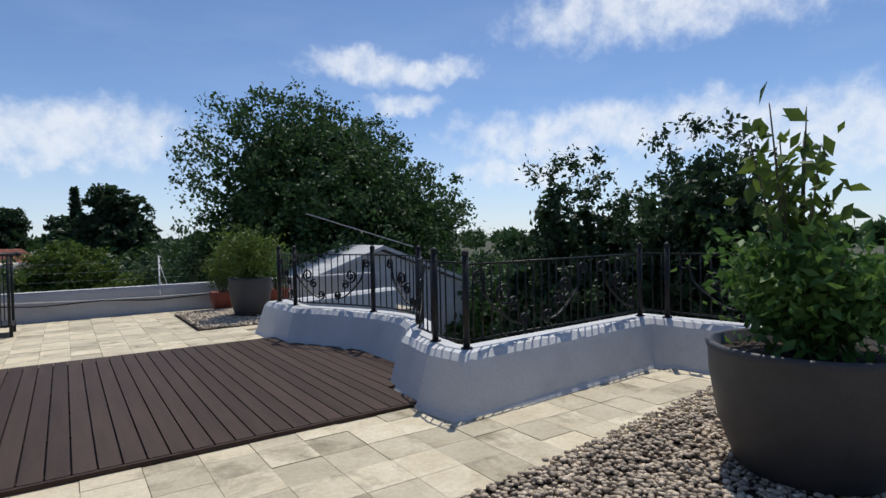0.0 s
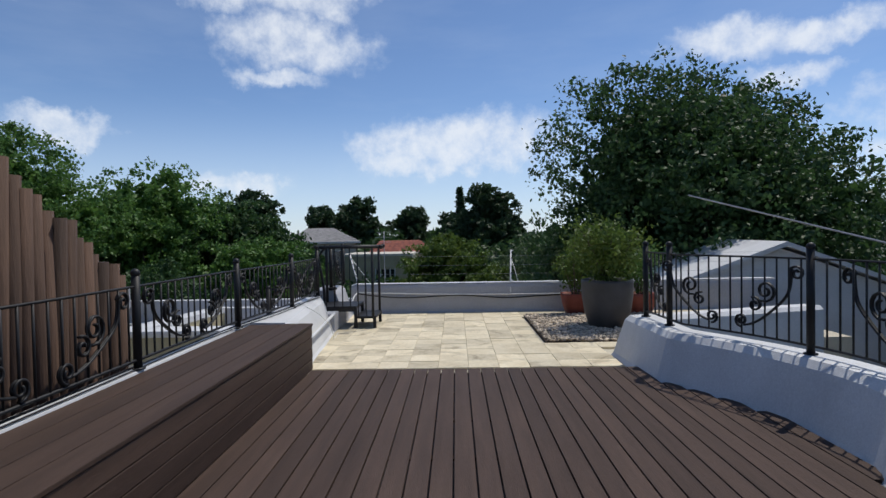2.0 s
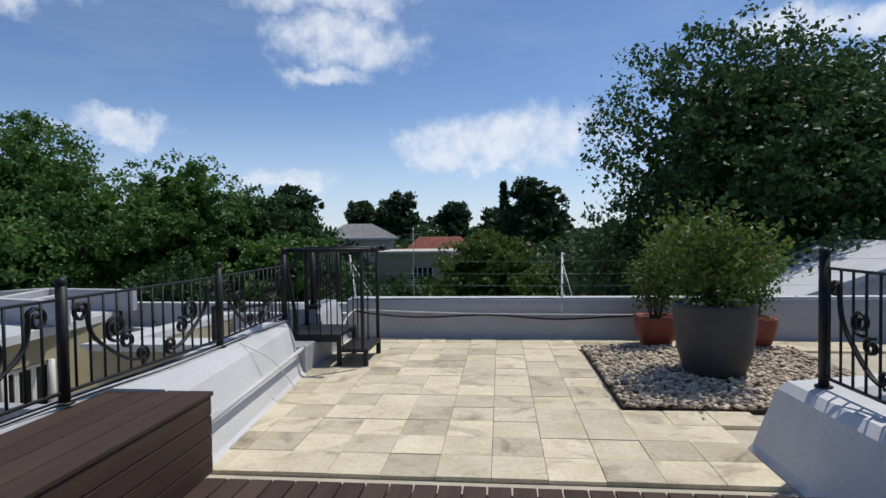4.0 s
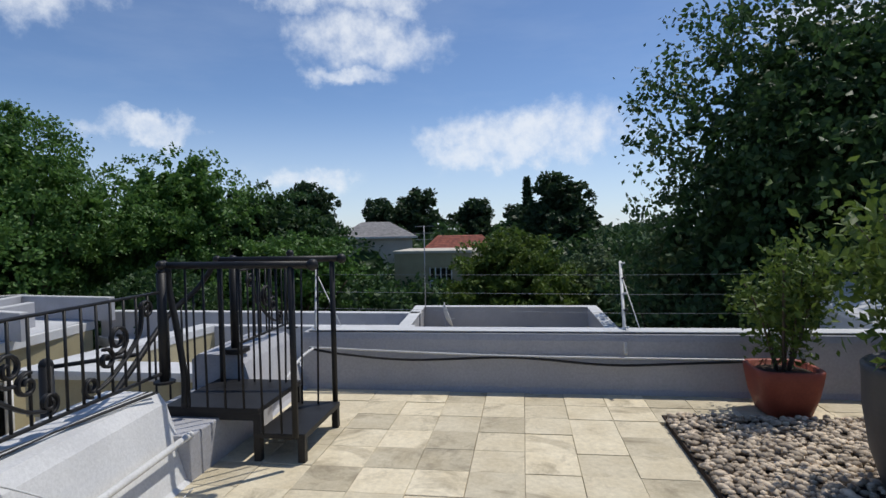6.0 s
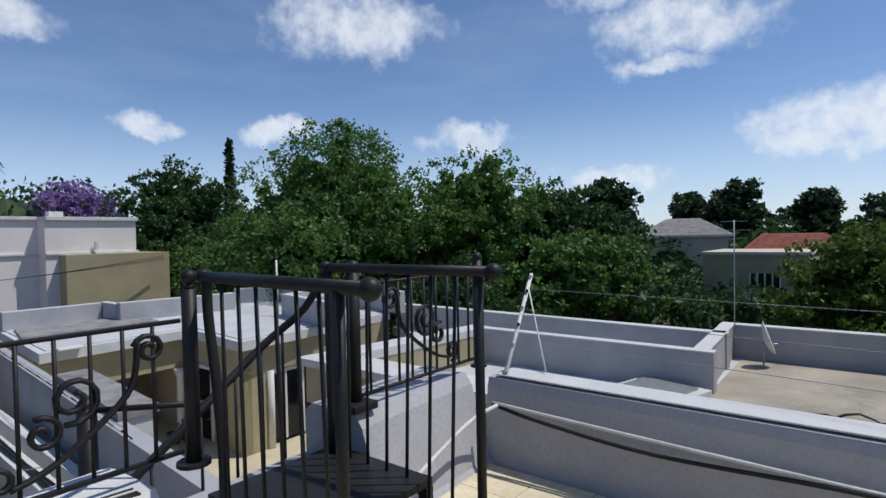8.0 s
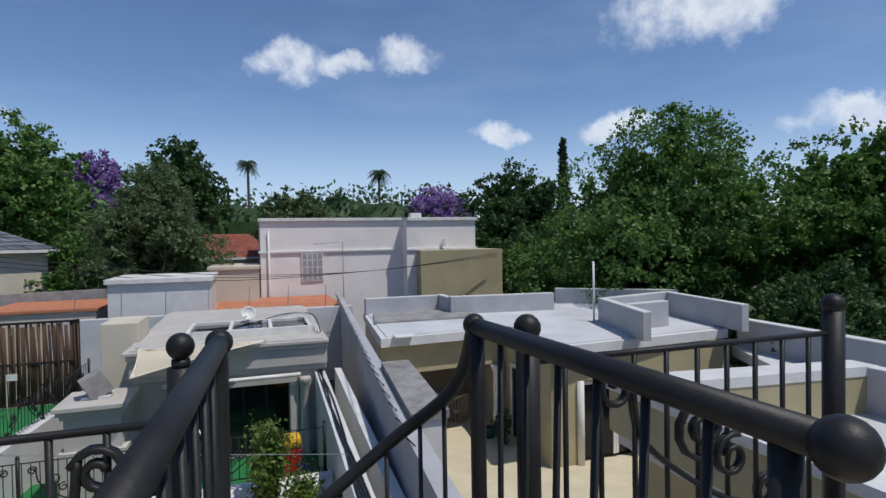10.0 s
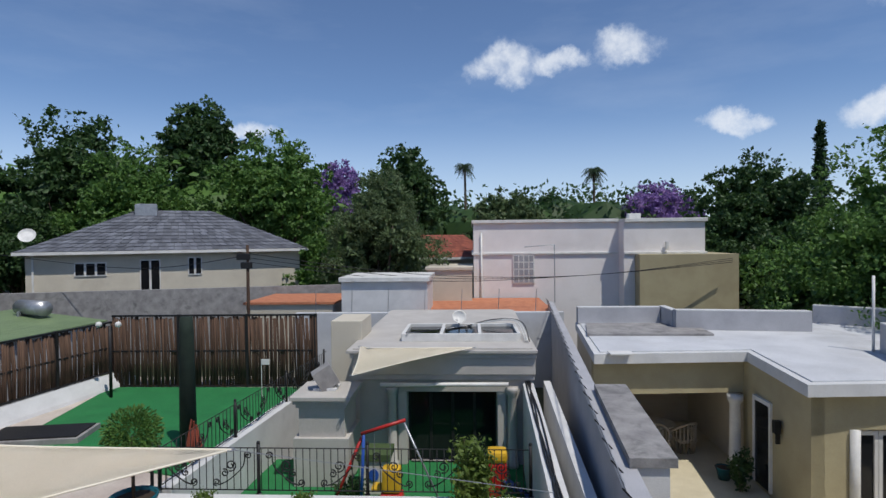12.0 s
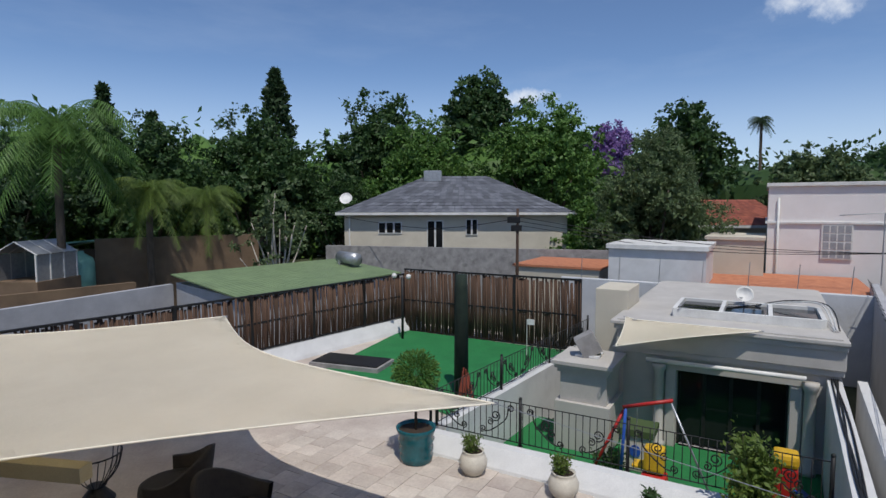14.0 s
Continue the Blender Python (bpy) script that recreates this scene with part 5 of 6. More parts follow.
def wicker_chair(at, turn):
    e = thing("wicker_armchair", "pale wicker armchair standing on the covered patio", "chair", at, "patio wicker chairs", turn=turn)
    part("seat", boxes([(-0.28, -0.28, 0.30, 0.28, 0.28, 0.42)], 0.04), WICKERPALE, e)
    for k in range(13):
        a = math.pi * (-0.1 + 1.2 * k / 12)
        h = 0.62 + 0.28 * max(0, math.sin(a))
        part("stake", tube(bm_new(), [(0.31 * math.cos(a), 0.31 * math.sin(a), 0.0), (0.36 * math.cos(a), 0.36 * math.sin(a), h)], 0.022, 6), WICKERPALE, e, smooth=True)
    part("arm_rim", tube(bm_new(), [(0.36 * math.cos(math.pi * (-0.1 + 1.2 * k / 16)), 0.36 * math.sin(math.pi * (-0.1 + 1.2 * k / 16)), 0.63 + 0.28 * max(0, math.sin(math.pi * (-0.1 + 1.2 * k / 16)))) for k in range(17)], 0.035, 7), WICKERPALE, e, smooth=True)
    return e


wicker_chair((-17.2, 16.6, -4.5), 60)
wicker_chair((-17.9, 17.6, -4.5), -70)
tb = thing("patio_table", "round patio table with a pale cloth", "table", (-18.2, 16.9, -4.5))
part("tabletop", lathe(bm_new(), [(0.55, 0.70), (0.57, 0.72), (0.55, 0.74)], 24), PALEPOT, tb)
part("pedestal", lathe(bm_new(), [(0.25, 0), (0.2, 0.05), (0.05, 0.1), (0.05, 0.7)], 16), TRIM, tb)
planter("flower_pot", (-15.9, 17.9, -4.5), [(0.14, 0), (0.2, 0.3), (0.22, 0.33), (0.19, 0.33), (0.18, 0.28)], TEAL, "dark glazed flower pot beside the patio column", "pot")
planter_plant("shrub", (-15.2, 18.0, -4.5), 0.35, 1.0, LEAF, 600, 0.12, "leafy potted plant with a red flower by the wall", 61, 7)

# ---- far houses ----
wh = thing("white_house", "large off-white flat roofed house with a small paned window", "house")
part("wall_main", boxes([(-43.0, 11.5, -4.6, -33.6, 19.8, 2.75)]), BLUSH, wh)
part("wall_bay", boxes([(-42.0, 19.8, -4.6, -32.5, 24.2, 2.70)]), BLUSH, wh)
part("parapet_cap", boxes([(-43.1, 11.4, 2.752, -33.45, 19.78, 2.93), (-42.1, 19.82, 2.702, -32.35, 24.3, 2.90)], 0.02), TRIM, wh)
part("string_course", boxes([(-43.1, 11.4, 0.92, -33.5, 19.78, 1.05), (-42.1, 19.82, 0.92, -32.4, 24.3, 1.05)], 0.02), TRIM, wh)
part("wall_khaki", boxes([(-41.0, 20.4, -4.6, -31.6, 25.6, 0.92)], 0.01), OLIVE, wh)
part("roof_vent", boxes([(-36, 20.9, 2.9, -35.4, 21.6, 3.3)], 0.02), TRIM, wh)
w = part("window_frame", boxes([(-33.62, 13.75, -0.75, -33.52, 15.0, 0.95)], 0.01), TRIM, wh)
for i in range(4):
    for j in range(4):
        part("pane", boxes([(-33.53, 13.83 + i * 0.29, -0.67 + j * 0.40, -33.505, 14.06 + i * 0.29, -0.34 + j * 0.40)]), SKYGLASS, w)
part("drain_pipe", tube(bm_new(), [(-33.5, 11.95, -4.6), (-33.5, 11.95, 2.2)], 0.05, 8), TRIM, wh, smooth=True)
part("wall_lamp", boxes([(-32.4, 22.0, 1.15, -32.2, 22.15, 1.6)], 0.02), TRIM, wh)
solid("tall_pole", tube(bm_new(), [(-27.8, 15.3, -1.2), (-27.8, 15.3, 1.55), (-27.9, 13.9, 1.45)], 0.025, 6), GALV, "thin steel pole with a side arm on the roof", "pole")
box_house = thing("white_box_house", "small white flat roofed outbuilding with projecting coping", "building")
part("wall", boxes([(-30.0, 5.4, -4.6, -26.4, 9.35, -0.05)]), WHITE, box_house)
part("coping", boxes([(-30.1, 5.3, -0.048, -26.25, 9.45, 0.16)], 0.02), TRIM, box_house)
solid("roof_terracotta", boxes([(-33.3, 8.9, -1.9, -25.6, 15.2, -1.55)]), ORANGE, "orange brick paved flat roof", "roof", kind="structure")
solid("wall_terracotta", boxes([(-25.58, 3.6, -4.6, -25.2, 15.3, -1.32)], 0.01), ROOFWHITE, "white parapet in front of the orange roof", "parapet", kind="structure")
for k in range(7):
    solid("fence_upright", tube(bm_new(), [(-25.3, 4.5 + k * 1.6, -1.3), (-25.2, 4.55 + k * 1.6, -0.3)], 0.016, 5), GALV, "thin upright of an electric fence", "fence bracket", "far fence uprights")
solid("grey_outbuilding", boxes([(-36.5, 8.9, -4.6, -32.0, 11.4, 0.15), (-36.6, 8.8, 0.152, -31.9, 11.45, 0.30)]), CREAM, "grey flat roofed outbuilding beside the white house", "building")


def tiled_roof(name, a, b, depth, z0, z1, wall_z, mat, wallmat, label, hip=0.35, rows=12, cols=34, over=0.5):
    """A hipped roof house: a and b are the ends of its front wall on the plan."""
    e = thing(name, label, "house")
    A, B = Vector(a), Vector(b)
    u = (B - A).normalized()
    n = Vector((-u.y, u.x))
    L = (B - A).length
    M = Matrix(((u.x, n.x, 0, A.x), (u.y, n.y, 0, A.y), (0, 0, 1, 0), (0, 0, 0, 1)))
    part("wall", box(bm_new(), 0, 0, wall_z, L, depth, z0 + 0.02, m=M), wallmat, e)
    h = L * hip
    lo = [(-over, -over), (L + over, -over), (L + over, depth + over), (-over, depth + over)]
    r0, r1 = (h, depth / 2), (L - h, depth / 2)
    bm = bm_new()
    v = [bm.verts.new((x, y, z0)) for x, y in lo] + [bm.verts.new((*r0, z1 - 0.03)), bm.verts.new((*r1, z1 - 0.03))]
    for f in ((0, 1, 5, 4), (1, 2, 5), (2, 3, 4, 5), (3, 0, 4), (3, 2, 1, 0)):
        bm.faces.new([v[k] for k in f])
    bmesh.ops.transform(bm, matrix=M, verts=bm.verts)
    part("roof_deck", bm, mat, e)
    bm = bm_new()
    rg = random.Random(len(label))
    faces = [(lo[0], lo[1], r1, r0), (lo[1], lo[2], r1, r1), (lo[3], lo[0], r0, r0)]
    for p0, p1, q1, q0 in faces:
        for i in range(rows):
            f0, f1 = i / rows, (i + 1.12) / rows
            ea = Vector((*p0, z0)).lerp(Vector((*q0, z1)), f0); eb = Vector((*p1, z0)).lerp(Vector((*q1, z1)), f0)
            ga = Vector((*p0, z0)).lerp(Vector((*q0, z1)), min(f1, 1)); gb = Vector((*p1, z0)).lerp(Vector((*q1, z1)), min(f1, 1))
            m = max(2, int(cols * (eb - ea).length / L))
            for k in range(m):
                s0, s1 = k / m + 0.002, (k + 1) / m - 0.002
                lift = Vector((0, 0, 0.05 + rg.uniform(0, 0.02)))
                bm.faces.new([bm.verts.new(p) for p in (ea.lerp(eb, s0) + lift, ea.lerp(eb, s1) + lift, ga.lerp(gb, s1) + Vector((0, 0, 0.015)), ga.lerp(gb, s0) + Vector((0, 0, 0.015)))])
    bmesh.ops.transform(bm, matrix=M, verts=bm.verts)
    o = part("roof_shingles", bm, mat, e)
    o["kind"] = "stuff"
    part("fascia", box(bm_new(), -over, -over - 0.04, z0 - 0.14, L + over, -over, z0 + 0.03, m=M), TRIM, e)
    return e, M, L


sl, M, L = tiled_roof("slate_house", (-30.8, -13.3), (-37.6, 0.0), 9.5, 1.35, 4.0, -4.6, SLATE, CREAM, "cream house with hipped grey slate roof among trees")


def facade_window(e, M, x0, z0, x1, z1, cols, name="window"):
    w = part(name, box(bm_new(), x0, -0.06, z0, x1, 0.02, z1, m=M), TRIM, e)
    s = (x1 - x0) / cols
    for k in range(cols):
        part("pane", box(bm_new(), x0 + k * s + 0.06, -0.075, z0 + 0.07, x0 + (k + 1) * s - 0.06, -0.062, z1 - 0.07, m=M), GLASS, w)


facade_window(sl, M, 2.3, -0.05, 3.9, 0.75, 3)
facade_window(sl, M, 8.2, -0.15, 9.0, 0.95, 2)
facade_window(sl, M, 5.6, -1.5, 6.7, 0.85, 2, "door")
part("gutter_pipe", box(bm_new(), 0.3, -0.1, -3, 0.4, -0.02, 1.3, m=M), TRIM, sl)
part("roof_unit", box(bm_new(), L * 0.34, 3.9, 3.6, L * 0.34 + 1.3, 4.9, 4.4, bevel=0.03, m=M), GALV, sl, "grey evaporative cooler box")
part("dish", lathe(bm_new(), [(0.02, 0), (0.3, 0.04), (0.45, 0.12), (0.3, 0.06)], 20), TRIM, sl).matrix_local = M @ pose(-0.3, 2.0, 2.3, 60, 0, 0)
solid("wall_grey_boundary", prism(bm_new(), [(-28.0, -12.5), (-32.5, 4.0), (-32.8, 4.0), (-28.3, -12.5)][::-1], -4.6, -0.65), CONCRETE, "grey boundary wall below the slate roofed house", "wall", kind="structure")
solid("wall_small_roof", boxes([(-31.4, 0.6, -4.6, -27.2, 4.8, -1.16)]), CREAM, "cream wall under the small orange roof", "wall", kind="structure")
solid("roof_terracotta_small", boxes([(-31.5, 0.5, -1.155, -27.1, 4.9, -1.05)]), ORANGE, "small orange paved flat roof", "roof", kind="structure")
up = thing("utility_pole", "dark timber utility pole with fittings and wires", "utility pole", (-26.5, 1.0, -4.6))
part("pole", tube(bm_new(), [(0, 0, 0), (0, 0, 6.3)], 0.10, 8, r2=0.07), POLE, up, smooth=True)
part("fitting", boxes([(-0.1, -0.5, 5.6, 0.1, 0.1, 5.9), (-0.08, -0.3, 5.2, 0.12, 0.2, 5.5)], 0.03), RUBBER, up)
for k in range(3):
    cable("overhead_wire", [(-26.5, 1.0, 1.3 - 0.2 * k), (-27.5, 9.0, 0.2 - 0.15 * k), (-29.0, 17.0, 0.0), (-31.0, 25.0, 0.7 - 0.1 * k)], 0.014, RUBBER, "thin overhead wire between the houses")
cable("overhead_wire", [(-26.5, 1.0, 1.2), (-27.5, -5.0, 0.6), (-29.0, -14.0, 1.4)], 0.014, RUBBER, "thin overhead wire towards the slate house")

gr = thing("green_roof_building", "low building with pale green corrugated sheet roof", "building")
part("wall", prism(bm_new(), [(-14.0, -3.9), (-22.2, -3.2), (-23.6, -7.9), (-15.4, -9.3)][::-1], -4.6, -1.25), GREYWALL, gr)
for k in range(40):
    bm = bm_new()
    t0, t1 = k / 40, (k + 0.93) / 40
    a0, a1 = Vector((-13.8, -3.7, -1.24)), Vector((-22.4, -3.0, -1.24))
    b0, b1 = Vector((-15.3, -9.5, -0.95)), Vector((-23.8, -8.0, -0.95))
    q = [a0.lerp(a1, t0), a0.lerp(a1, t1), b0.lerp(b1, t1), b0.lerp(b1, t0)]
    lo = [bm.verts.new(p) for p in q]
    hi = [bm.verts.new(p + Vector((0, 0, 0.05))) for p in q]
    bm.faces.new(lo[::-1]); bm.faces.new(hi)
    for i in range(4):
        bm.faces.new((lo[i], lo[(i + 1) % 4], hi[(i + 1) % 4], hi[i]))
    part("roof_sheet", bm, GREENROOF, gr)
gey = thing("solar_geyser", "grey cylindrical water heater lying on the green roof", "water heater", (-22.3, -6.0, -1.0))
part("tank", tube(bm_new(), [(-0.3, -0.75, 0.32), (0.3, 0.75, 0.32)], 0.30, 14), GALV, gey, smooth=True)
for y in (-0.5, 0.4):
    part("stand", boxes([(-0.2, y, 0.0, 0.2, y + 0.1, 0.2)]), GALV, gey)
solid("wall_grey_left", prism(bm_new(), [(-3.0, -8.3), (-15.3, -9.35), (-15.3, -9.6), (-3.0, -8.55)][::-1], -4.6, -1.3), GREYWALL, "pale grey yard wall beyond the stick fence", "wall", kind="structure")
solid("wall_brown", prism(bm_new(), [(-17.5, -19.0), (-25.4, -15.6), (-25.6, -15.9), (-17.7, -19.3)][::-1], -4.6, 0.12), BROWNWALL, "brown plastered boundary wall beyond the yard", "wall", kind="structure")
solid("wall_brown_low", prism(bm_new(), [(-8.0, -17.0), (-17.5, -15.5), (-17.5, -15.8), (-8.0, -17.3)][::-1], -4.6, -1.9), BROWNWALL, "low brown wall in front of the boundary wall", "wall", kind="structure")
gh = thing("greenhouse", "small clear panelled garden greenhouse with grey frame on a brown plinth", "greenhouse", (-14.3, -17.9, -4.6), turn=24)
part("plinth", boxes([(-1.3, -1.1, 0, 1.3, 1.1, 3.1)]), BROWNWALL, gh)
for x in (-1.2, -0.4, 0.4, 1.2):
    for y in (-1.0, 1.0):
        part("stud", boxes([(x - 0.03, y - 0.03, 3.102, x + 0.03, y + 0.03, 4.3)]), TRIM, gh)
for y in (-0.98, 0.98):
    for x in (-1.17, -0.37, 0.43):
        part("wall_pane", boxes([(x, y - 0.01, 3.11, x + 0.74, y + 0.01, 4.28)]), GALV, gh)
for sgn in (-1, 1):
    for x in (-1.17, -0.37, 0.43):
        part("roof_pane", box(bm_new(), x, 0, 0, x + 0.74, 1.2, 0.03, m=Matrix.Translation((0, sgn * 1.06, 4.3)) @ pose(0, 0, 0, 28, 0, 0) if sgn < 0 else Matrix.Translation((0, 1.06, 4.3)) @ Matrix.Scale(-1, 4, (0, 1, 0)) @ pose(0, 0, 0, 28, 0, 0)), GALV, gh)
    for x in (-1.2, -0.4, 0.4, 1.2):
        part("rafter", tube(bm_new(), [(x, sgn * 1.08, 4.3), (x, 0, 4.88)], 0.03, 4), TRIM, gh)
tank = thing("water_tank", "mint green plastic water tank behind the wall", "water tank", (-16.3, -18.4, -4.6))
part("tank", lathe(bm_new(), [(0.75, 0), (0.75, 3.6), (0.68, 3.85), (0.3, 4.1), (0.3, 4.2)], 24), MINT, tank, smooth=True)
shed = thing("mint_roofed_shed", "low shed with a mint green sheet roof", "shed", (-16.6, -21.0, -4.6), turn=24)
part("wall", boxes([(-1.6, -1.2, 0, 1.6, 1.2, 4.1)]), BROWNWALL, shed)
part("roof", box(bm_new(), -1.8, -1.4, 0, 1.8, 1.4, 0.08, m=pose(0, 0, 4.3, 10, 0, 0)), MINT, shed)

AXES[0] = TERRACE_AXES
grey_h = thing("green_grey_house", "grey-green house with red tiled roof end among trees", "house")
part("wall", boxes([(-7.7, 48.0, -4.6, -2.0, 54.0, -0.1)]), OLIVE, grey_h)
part("coping", boxes([(-7.8, 47.9, -0.098, -1.9, 54.0, 0.1)], 0.02), CREAM, grey_h)
part("window", boxes([(-5.0, 47.93, -3.0, -3.4, 47.99, -1.2)]), GLASS, grey_h)
part("window_bars", boxes([(-5.05 + 0.4 * k, 47.88, -3.05, -4.97 + 0.4 * k, 47.92, -1.15) for k in range(5)] + [(-5.05, 47.88, -2.15, -3.36, 47.92, -2.07)]), TRIM, grey_h)
tiled_roof("red_roof_house", (-6.2, 55.0), (-1.0, 55.6), 5.0, 0.0, 1.1, -4.6, REDTILE, CREAM, "cream house with low red tiled roof", 0.12, 7, 22)
tiled_roof("pale_house", (-16.5, 62.0), (-9.5, 64.0), 8.0, 1.0, 2.6, -4.6, CONCRETE, CREAM, "pale house with grey brown roof behind the trees", 0.3, 7, 18)
AXES[0] = PLOT_AXES
tiled_roof("red_tiled_house", (-42.0, 7.6), (-43.5, 12.6), 8.0, 0.5, 2.2, -4.6, REDTILE, CREAM, "house with red tiled roof behind the white house", 0.15, 9, 24)
AXES[0] = TERRACE_AXES
solid("road", prism(bm_new(), [(8, 28), (14, 26), (20, 70), (14, 72)], -4.59, -4.55), ROAD, "grey driveway between the trees", "road", kind="structure")

# ---- trees ----


def crown_spots(lobes, n, rs, shell=0.55):
    """Leaf places, mostly near the skins of overlapping lobes."""
    vol = np.array([l[3] * l[3] * l[4] for l in lobes])
    m = max(40, n // 32)
    pick = rs.choice(len(lobes), m, p=vol / vol.sum())
    d = rs.normal(size=(m, 3))
    d /= np.linalg.norm(d, axis=1)[:, None]
    rad = (shell + (1.04 - shell) * rs.rand(m) ** 0.6)[:, None]
    L = np.array(lobes)[pick]
    R = np.stack([L[:, 3], L[:, 3], L[:, 4]], 1)
    tuft = L[:, :3] + d * rad * R
    # leaves stand in small tufts, so the skin is uneven and has gaps
    own = rs.randint(0, m, n)
    spread = (0.045 + 0.055 * rs.rand(m))[own][:, None]
    return tuft[own] + rs.normal(size=(n, 3)) * spread * R[own] * np.array([1, 1, 0.7])


def core_mesh(bm, lobes, scale=0.62):
    for x, y, z, r, h in lobes:
        v = bmesh.ops.create_icosphere(bm, subdivisions=2, radius=1)["verts"]
        for q in v:
            k = 1 + 0.25 * noise.noise(q.co * 2.3 + Vector((x, y, z)))
            q.co = Vector((x + q.co.x * r * scale * k, y + q.co.y * r * scale * k, z + q.co.z * h * scale * k))
    return bm


def tree(name, at, height, radius, mat, label, leaves, size, seed, base=0.35, lobes_n=9, trunk=0.22, bark=BARK, aspect=1.6, group="", tall=1.0, core=0.48, kind="tree"):
    """A broad tree: tapered trunk, limbs to each lobe of the crown, and leaves. at is on the ground."""
    e = thing(name, label, "tree", at, group)
    rg = random.Random(seed)
    leaves, size = int(leaves * 1.35), size * 0.84
    lobes = []
    for k in range(lobes_n):
        a = k * 2.399 + rg.uniform(-0.4, 0.4)
        f = math.sqrt((k + 0.4) / lobes_n)
        z = height * (base + (1 - base) * (0.18 + 0.62 * rg.random() * (1 - 0.45 * f) + 0.16 * (1 - f)))
        r = radius * rg.uniform(0.36, 0.52)
        lobes.append((math.cos(a) * radius * 0.68 * f, math.sin(a) * radius * 0.68 * f, z, r, min(r * rg.uniform(0.75, 1.0) * tall, (height - z) * 1.05 + 0.1)))
    lobes.append((0, 0, height * (base + (1 - base) * 0.70), radius * 0.5, height * (1 - base) * 0.30))
    bm = bm_new()
    fork = Vector((rg.uniform(-0.2, 0.2), rg.uniform(-0.2, 0.2), height * base * 0.8))
    tube(bm, rounded([(0, 0, 0), (rg.uniform(-0.15, 0.15), rg.uniform(-0.15, 0.15), fork.z * 0.5), fork], 4), trunk * 1.25, 9, r2=trunk * 0.8)
    part("trunk", bm, bark, e, smooth=True)
    for x, y, z, r, h in lobes:
        bm = bm_new()
        tip = Vector((x, y, z))
        tube(bm, rounded([fork, fork.lerp(tip, 0.5) + Vector((rg.uniform(-0.2, 0.2), rg.uniform(-0.2, 0.2), -0.1 * radius)), tip], 4), trunk * 0.55, 6, r2=trunk * 0.14)
        part("limb", bm, bark, e, smooth=True)
    rs = np.random.RandomState(seed)
    spots = crown_spots(lobes, leaves, rs)
    fill = crown_spots(lobes, max(200, int(leaves * core * 0.7)), rs, 0.05)
    fill = np.array([0, 0, height * (base + (1 - base) * 0.5)]) + (fill - np.array([0, 0, height * (base + (1 - base) * 0.5)])) * 0.76
    inner = leaf_mesh("inner_foliage", fill, size * 1.8, mat, seed + 7, aspect=1.4)
    o = new("crown", leaf_mesh("crown", spots, size, mat, seed, aspect=aspect))
    o.parent = e
    c = new("inner_foliage", inner)
    c.parent = e
    return e


def cypress(name, at, height, radius, mat, label, leaves, size, seed, group=""):
    e = thing(name, label, "tree", at, group)
    part("trunk", tube(bm_new(), [(0, 0, 0), (0, 0, height * 0.8)], radius * 0.15, 7, r2=radius * 0.04), BARK, e, smooth=True)
    rs = np.random.RandomState(seed)
    t = rs.rand(leaves) ** 0.8
    a = rs.rand(leaves) * 6.283
    r = radius * (1 - t) ** 0.75 * (0.6 + 0.5 * rs.rand(leaves)) * (1 + 0.25 * np.sin(t * 40 + a * 2))
    spots = np.stack([np.cos(a) * r, np.sin(a) * r, height * (0.08 + 0.92 * t)], 1)
    o = new("crown", leaf_mesh("crown", spots, size, mat, seed, droop=-0.3))
    o.parent = e
    return e


def palm(name, at, height, mat, label, seed, spread=2.2, group="palms"):
    e = thing(name, label, "palm tree", at, group)
    rg = random.Random(seed)
    part("trunk", tube(bm_new(), rounded([(0, 0, 0), (0.1, 0.05, height * 0.5), (0, 0, height)], 5), 0.22, 9, r2=0.15), BARK, e, smooth=True)
    skirt = bm_new()
    for k in range(26):
        a = k * 2.399
        tube(skirt, [(0.14 * math.cos(a), 0.14 * math.sin(a), height - 0.02 * k), (0.34 * math.cos(a), 0.34 * math.sin(a), height - 0.35 - 0.045 * k)], 0.05, 4, r2=0.02)
    part("dead_skirt", skirt, BARK, e, "dry brown leaf bases under the crown")
    for k in range(46):
        a = k * 2.399
        up = rg.uniform(-0.75, 1.25)
        reach = spread * rg.uniform(0.75, 1.1)
        bm = bm_new()
        spine = rounded([Vector((math.cos(a) * reach * q, math.sin(a) * reach * q, height + reach * (up * q * 0.9 - (0.55 + 0.5 * abs(up)) * q * q))) for q in (0, 0.25, 0.5, 0.75, 1.0)], 5)
        side = Vector((-math.sin(a), math.cos(a), 0))
        for i in range(2, len(spine)):
            w = spread * 0.26 * math.sin(math.pi * min(1, 0.15 + i / len(spine) * 0.8)) + 0.05
            for sgn in (-1, 1):
                p, q = spine[i - 1], spine[i]
                for f in (0.0, 0.5):
                    base = p.lerp(q, f)
                    tip = base + (q - p) * 0.9 + side * sgn * w * rg.uniform(0.6, 1.0) - Vector((0, 0, w * rg.uniform(0.5, 1.0)))
                    bm.faces.new([bm.verts.new(base), bm.verts.new(p.lerp(q, f + 0.28)), bm.verts.new(tip)])
        tube(bm, spine, 0.022, 4, r2=0.006)
        part("frond", bm, mat, e)
    return e


